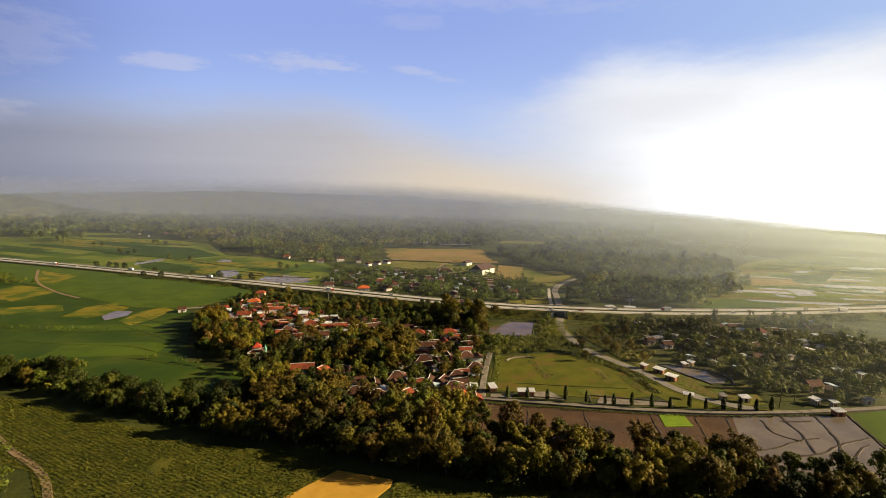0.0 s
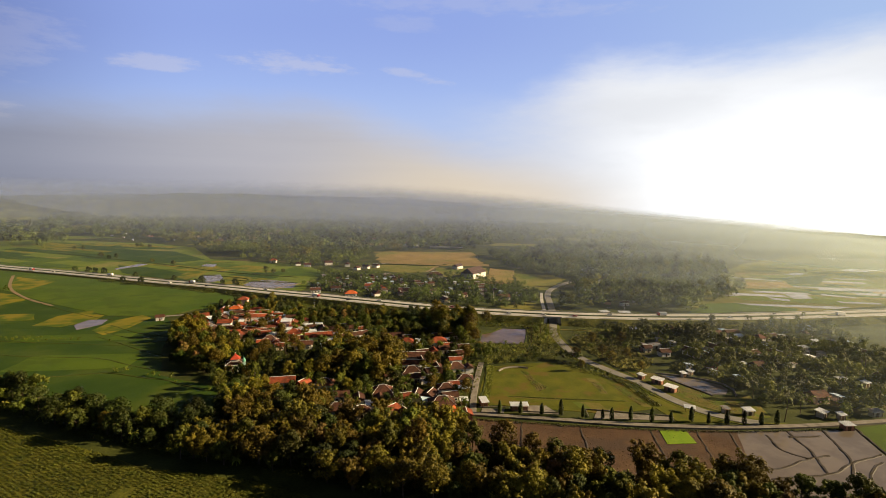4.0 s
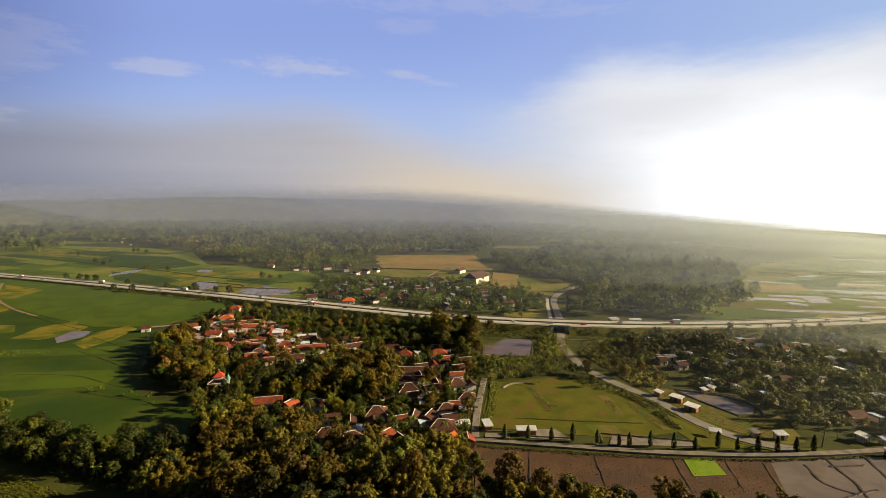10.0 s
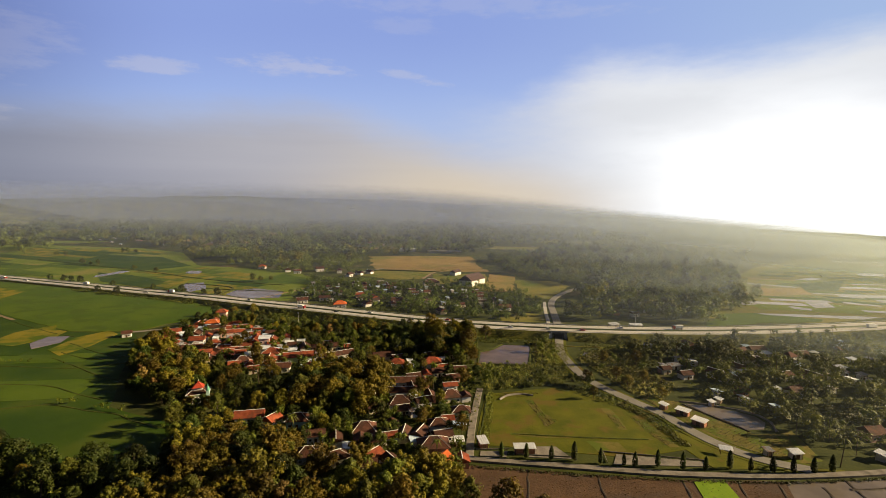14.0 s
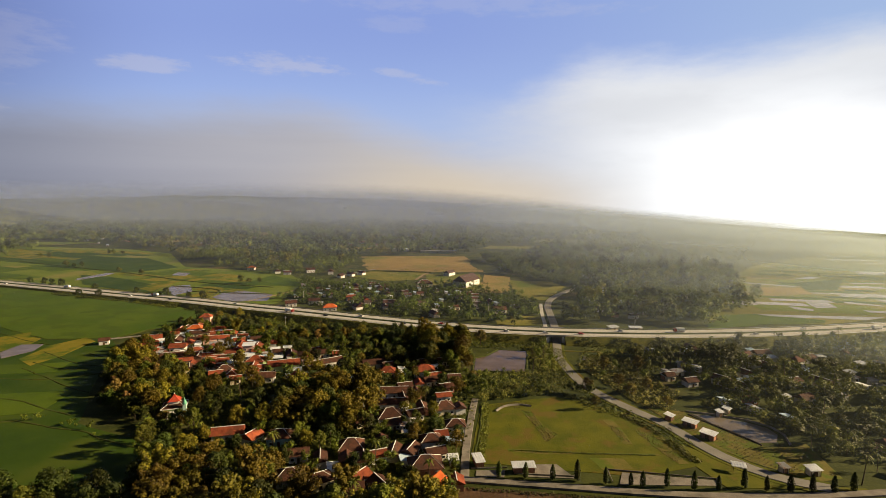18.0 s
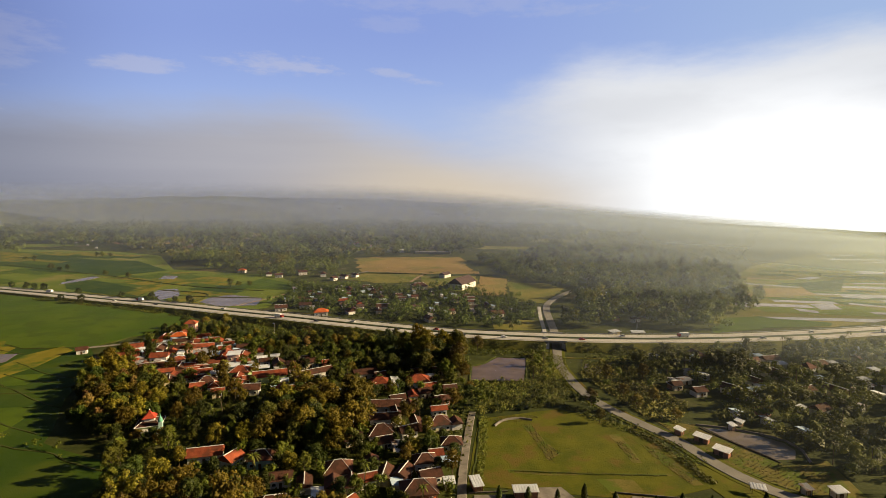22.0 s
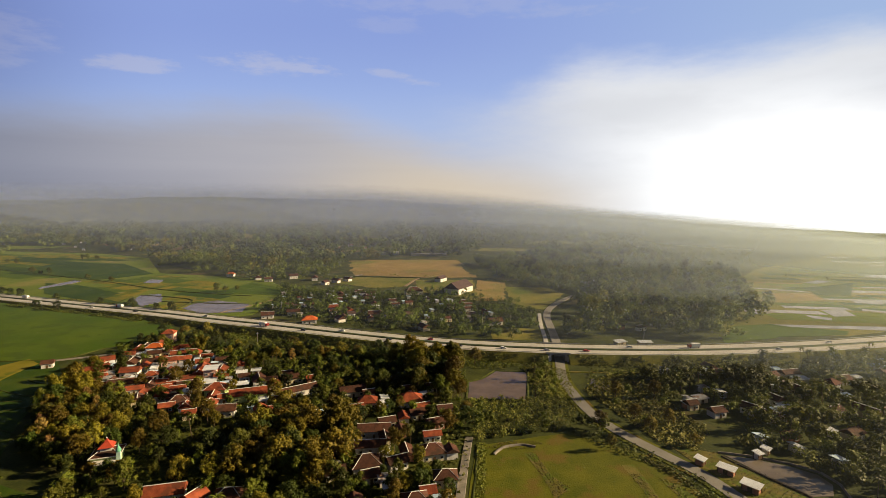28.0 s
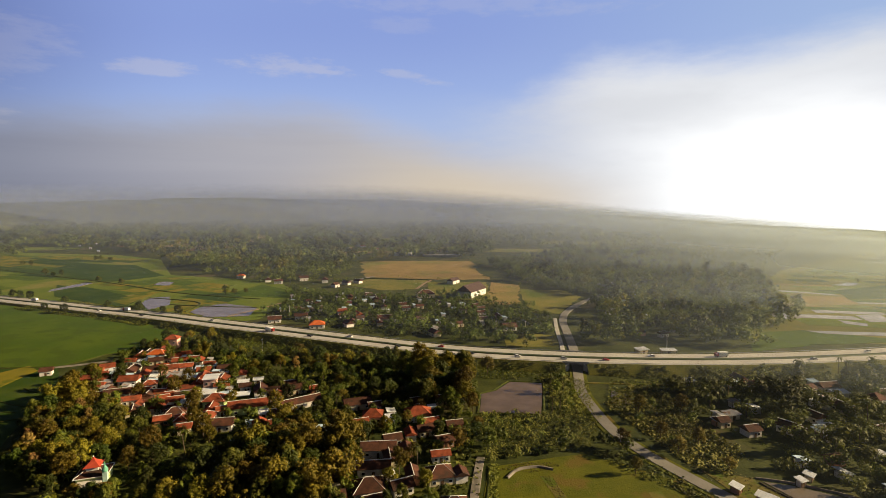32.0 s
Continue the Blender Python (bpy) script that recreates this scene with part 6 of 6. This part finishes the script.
wood("far_wood", [(520, 930), (700, 1000), (900, 1250), (1000, 1270), (1200, 1700), (800, 1500), (540, 1180)], 22, 211, "far hazy woodland past the wet fields", (6, 11), per=60, bare=-0.3)
for i, row in enumerate(([(470, 800), (560, 850), (700, 960)], [(560, 790), (640, 800), (760, 820)], [(430, 560), (520, 575), (640, 600)], [(600, 700), (700, 720), (820, 760)], [(650, 900), (760, 930), (900, 1000)])):
    ring = [(x, y - 4) for x, y in row] + [(x, y + 6) for x, y in reversed(row)]
    wood("hedge_trees", ring, 12, 220 + i, "hazy row of trees between wet fields", (4, 8), per=60, bare=-0.15, grain=0.03)

wood("village_trees", [(-290, 838), (-210, 785), (-130, 752), (-85, 782), (-95, 815), (-170, 838), (-270, 872)], 9, 230, "small trees round the houses at the far fields", (4, 8), per=70, bare=-0.3)
for i, row in enumerate(([(-140, 1050), (-20, 1054), (66, 1056)], [(-100, 850), (-20, 828), (80, 826)], [(80, 826), (74, 930), (64, 1056)], [(80, 804), (113, 780), (96, 656)], [(60, 652), (66, 730), (74, 804)])):
    ring = [(x - 2, y - 4) for x, y in row] + [(x + 2, y + 4) for x, y in reversed(row)]
    wood("hedge", ring, 5, 240 + i, "low ragged hedge along the harvested fields", (1.5, 4), per=40, bare=0.0, grain=0.05)

for k in range(15):  # bananas along the foot of the tree belt
    plant("banana", -88 + 5.2 * k + random.uniform(-1.5, 1.5), 213 - 1.9 * k + random.uniform(-1.5, 1.5), random.uniform(0.85, 1.2))

# ---- crops and low growth ----
def scatter(name, ring, gap, row, mat, label, seed, size, angle=0.0, lift=0.2):
    """Small plants in rows, in one mesh."""
    rng = random.Random(seed)
    ca, sa = math.cos(radians(angle)), math.sin(radians(angle))
    xs, ys = [p[0] for p in ring], [p[1] for p in ring]
    cx, cy, span = sum(xs) / len(xs), sum(ys) / len(ys), max(max(xs) - min(xs), max(ys) - min(ys))
    spots = []
    for i in range(int(-span / row), int(span / row)):
        for j in range(int(-span / gap), int(span / gap)):
            u, w = j * gap + rng.uniform(-0.3, 0.3) * gap, i * row + rng.uniform(-0.2, 0.2) * row
            x, y = cx + u * ca - w * sa, cy + u * sa + w * ca
            if not inside((x, y), ring) or noise.noise((x * 0.08, y * 0.08, seed)) < -0.5:
                continue
            for _ in range(3):
                s = size * rng.uniform(0.6, 1.3)
                spots.append(((x + rng.uniform(-s, s), y + rng.uniform(-s, s), lift + rng.uniform(0.2, 1.2) * size), s, (rng.uniform(-0.7, 0.7), rng.uniform(-0.7, 0.7), 1)))
    return tagged(new(name, leaves_mesh(name, spots, M[mat], seed)), label, "crops", kind="stuff")


scatter("crop_rows", CROP, 0.7, 1.6, "leaf_crop", "low leafy crops in rows", 301, 0.36, -28)
scatter("crop_rows", [(-18, 182), (12, 177), (63, 183), (101, 180), (156, 183), (147, 165), (-18, 165)], 1.1, 1.6, "leaf_green", "low leafy crops in rows", 302, 0.42, 5)
# low plants whose dark colour also paints the shade between the trees
scatter("undergrowth", NEAR_BELT, 1.6, 1.6, "leaf_dark", "undergrowth below the trees with shade put into its dark colour", 303, 0.7, 10)
scatter("undergrowth", [(-20, 440), (85, 425), (85, 440), (20, 458), (-60, 490), (-150, 525), (-150, 510)], 1.8, 1.8, "leaf_green", "low green growth along the bank", 304, 0.6, 10)
scatter("undergrowth", [(112, 425), (200, 432), (330, 450), (330, 440), (200, 420)], 2.0, 2.0, "leaf_green", "low green growth along the bank", 305, 0.6, 0)
scatter("undergrowth", [(85, 358), (107, 316), (116, 300), (119, 285), (108, 285), (104, 308), (85, 326), (74, 343)], 1.5, 1.5, "leaf_green", "rough grass and weeds between meadow and road", 306, 0.5, 0)
scatter("undergrowth", [(97, 393), (112, 330), (124, 322), (139, 340), (136, 418), (120, 418)], 1.2, 1.2, "leaf_banana", "low creeping plants beside the road", 307, 0.62, 0)
scatter("undergrowth", [(100, 395), (150, 412), (200, 420), (200, 431), (150, 430), (112, 428)], 1.6, 1.6, "leaf_green", "low bushes at the foot of the bank", 319, 0.55, 0)
scatter("undergrowth", [(100, 318), (106, 308), (112, 288), (114, 272), (110, 272), (106, 300), (97, 316)], 0.9, 0.9, "leaf_green", "bushes between meadow and road", 320, 0.5, 0)
scatter("undergrowth", [(70, 432), (85, 440), (98, 425), (92, 392), (84, 380), (72, 384)], 1.3, 1.3, "leaf_banana", "bright low growth between pond and road", 321, 0.55, 20)

scatter("undergrowth", [(30, 335), (75, 345), (91, 376), (82, 430), (72, 432), (66, 382), (30, 383)], 1.5, 1.5, "leaf_banana", "dense low garden growth by the pond", 314, 0.5, 30)
scatter("undergrowth", [(110, 332), (118, 312), (126, 288), (138, 266), (152, 262), (165, 285), (160, 284), (150, 284), (143, 296), (135, 318), (124, 330)], 1.7, 1.7, "leaf_dry", "rough dry grass round the roadside stalls", 315, 0.32, 30)
scatter("undergrowth", [(-205, 416), (-200, 480), (-130, 490), (-8, 465), (27, 440), (27, 320), (14, 262), (-52, 246), (-100, 262), (-126, 311), (-160, 335)], 3.0, 3.0, "leaf_green", "low growth between the village houses", 316, 0.7, 30)
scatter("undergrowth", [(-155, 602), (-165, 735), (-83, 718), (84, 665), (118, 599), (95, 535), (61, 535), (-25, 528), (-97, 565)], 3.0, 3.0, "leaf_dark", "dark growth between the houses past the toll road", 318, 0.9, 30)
scatter("meadow_tufts", [(31, 330), (73, 341), (103, 319), (108, 307), (111, 270), (84, 262), (21, 273)], 1.9, 1.9, "leaf_green", "short grass tufts in the meadow", 308, 0.16, 0, 0.02)
for ring in ([(50, 324), (55, 323), (57, 306), (62, 296), (55, 290), (54, 300)], [(88, 306), (92, 306), (92, 290), (88, 290)], [(40, 283), (66, 281), (96, 279), (96, 277.5), (66, 279), (40, 281)],
             [(98, 302), (104, 300), (109, 272), (103, 272)], [(34, 328), (46, 334), (60, 333), (58, 326), (44, 326)]):
    scatter("dry_weeds", ring, 1.0, 1.0, "leaf_dry", "dry brown weeds on worn ground", 313, 0.28, 15, 0.1)
scatter("tall_grass", [(23, 270), (28, 300), (31, 332), (35, 332), (31, 300), (26, 270)], 0.8, 0.8, "leaf_banana", "tall pale grass along the alley", 309, 0.45, 80)
scatter("undergrowth", [(15, 256), (58, 250), (97, 246), (136, 245), (190, 249), (190, 247.5), (136, 243), (97, 244), (58, 248), (15, 254)], 0.9, 0.9, "leaf_dark", "weeds along the lane wall", 310, 0.4, 0)
scatter("ploughed_weeds", [(15, 256), (58, 250), (97, 246), (125, 244), (120, 214), (94, 204), (62, 208), (15, 228)], 2.4, 2.4, "leaf_dry", "straw and weeds on ploughed soil", 311, 0.25, 20, 0.05)


def bank_growth(seed):
    """Bushes and weeds on both slopes of the toll road's bank."""
    rng, spots = random.Random(seed), []
    for a, b in zip(line, line[1:]):
        if not -420 < a.x < 420 or abs(a.x - 98) < 9:
            continue
        d = (b - a).normalized()
        side = Vector((d.y, -d.x, 0))
        for sign in (-1, 1):
            for _ in range(26 if sign > 0 else 14):
                off, t = rng.uniform(13.0, 24.0), rng.random()
                p = a + (b - a) * t + side * off * sign
                ground = max(0.0, (20 - off) / 7.8 * TOP + a.z)
                lump = 0.5 + noise.noise((p.x * 0.06, p.y * 0.06, 3))
                if lump < 0.25:
                    continue
                s = rng.uniform(0.35, 0.8)
                for _ in range(5):
                    spots.append(((p.x + rng.uniform(-1.2, 1.2), p.y + rng.uniform(-1.2, 1.2), ground + rng.uniform(0.1, 2.2) * lump), s, (rng.uniform(-0.6, 0.6), rng.uniform(-0.6, 0.6), 1)))
    tagged(new("bank_growth", leaves_mesh("bank_growth", spots, M["leaf_green"], seed)), "bushes and weeds on the road bank", "bushes", kind="stuff")


bank_growth(312)

# ---- poles and vehicles ----
pole = tagged(new("utility_pole"), "grey concrete utility pole with a cross arm", "pole", "utility poles")
part("post", mesh_of("post", *limb((0, 0, -0.3), (0, 0, 10.5), 0.2, 0.12, 8), M["concrete"], True), pole)
part("cross_arm", mesh_of("cross_arm", *box(2.0, 0.14, 0.14, 0, 0, 9.6), M["steel"]), pole)
pole.matrix_basis = pose(-116, 486, 0)
for x, y in ((187, 572), (174, 490), (-132, 602), (56, 538), (80, 538)):
    copy_thing(pole, pose(x, y, 0, 0, 0, 20))


def vehicle(kind, paint):
    truck = kind == "truck"
    ob = tagged(new(kind), "box truck with a pale cargo body on the toll road" if truck else "small passenger car on the toll road", kind, "traffic")
    L, W = (8.5, 2.4) if truck else (4.3, 1.75)
    if truck:
        part("chassis", mesh_of("chassis", *box(L, 1.6, 0.35, 0, 0, 0.6), M["rubber"]), ob)
        part("cargo_box", mesh_of("cargo_box", *box(6.0, W, 2.3, -1.1, 0, 0.98), M["paint_white"]), ob)
        part("cab", mesh_of("cab", *box(2.0, W, 1.9, 3.1, 0, 0.7), paint), ob)
        part("windscreen", mesh_of("windscreen", *box(0.06, 2.0, 0.8, 4.14, 0, 1.6), M["glass_dark"]), ob)
    else:
        v = [(-2.15, 0.3), (2.15, 0.3), (2.15, 0.75), (1.15, 0.9), (-1.95, 0.95), (-2.15, 0.8)]
        n = len(v)
        body = [(x, s * W / 2, z) for s in (-1, 1) for x, z in v]
        part("body", mesh_of("body", body, [tuple(range(n))[::1], tuple(range(2 * n - 1, n - 1, -1))] + [(i, i + n, (i + 1) % n + n, (i + 1) % n) for i in range(n)], paint), ob)
        v = [(-1.85, 0.94), (1.1, 0.9), (0.45, 1.42), (-1.3, 1.45)]
        cab = [(x, s * (W / 2 - (0.08 if z < 1.2 else 0.22)), z) for s in (-1, 1) for x, z in v]
        part("cabin", mesh_of("cabin", cab, [(0, 1, 2, 3), (7, 6, 5, 4)] + [(i, i + 4, (i + 1) % 4 + 4, (i + 1) % 4) for i in range(4)], M["glass_dark"]), ob)
        part("roof", mesh_of("roof", *box(1.8, W - 0.44, 0.05, -0.42, 0, 1.44), paint), ob)
    for sx in ((-2.9, 2.9) if truck else (-1.3, 1.35)):
        for sy in (-1, 1):
            r = 0.45 if truck else 0.31
            ring = [(sx + r * math.cos(k * math.pi / 5), sy * (W / 2 - d), r + r * math.sin(k * math.pi / 5)) for d in (0.0, 0.22) for k in range(10)]
            part("wheel", mesh_of("wheel", ring, [tuple(range(10)), tuple(range(19, 9, -1))] + [(k, (k + 1) % 10, 10 + (k + 1) % 10, 10 + k) for k in range(10)], M["rubber"]), ob)
    return ob


MODELS = [vehicle("car", p) for p in CAR_PAINT] + [vehicle("truck", CAR_PAINT[3]), vehicle("truck", CAR_PAINT[0])]


def on_toll(model, x, lane):
    i = min(range(1, len(line) - 1), key=lambda k: abs(line[k].x - x))
    d = (line[i + 1] - line[i - 1]).normalized()
    p = line[i] + Vector((d.y, -d.x, 0)) * lane
    return copy_thing(model, pose(p.x, p.y, p.z + TOP + 0.01, 0, 0, math.degrees(math.atan2(d.y, d.x)) + (180 if lane < 0 else 0)))


for k, (x, lane, m) in enumerate(((-430, -5, 5), (-300, -5, 4), (-318, 5, 0), (-262, 5, 2), (-190, -5, 1), (-122, 5, 4), (-86, 5, 2), (-60, -5, 0), (-20, 5, 2), (12, -5, 3), (60, 5, 0), (90, 5, 1),
                                  (150, -5, 0), (196, -5, 4), (250, 5, 1), (300, -5, 0))):
    on_toll(MODELS[m], x, lane)
# the models themselves park among the rest
for k, ob in enumerate(MODELS):
    x = (-520, -390, 30, 120, -560, 360)[k]
    i = min(range(1, len(line) - 1), key=lambda j: abs(line[j].x - x))
    d = (line[i + 1] - line[i - 1]).normalized()
    p = line[i] + Vector((d.y, -d.x, 0)) * 5
    ob.matrix_basis = pose(p.x, p.y, p.z + TOP + 0.01, 0, 0, math.degrees(math.atan2(d.y, d.x)))
spare = itertools.cycle([(-150, 470), (-60, 450), (-30, 440), (-100, 455), (-170, 465), (-50, 430), (-20, 420), (-80, 445), (40, 440), (-110, 340), (-40, 330), (20, 360), (60, 372), (-45, 345), (-60, 280), (165, 256)])
for models in KIND.values():
    for ob in models:
        x, y = next(spare)
        ob.matrix_basis = pose(x, y, 0)
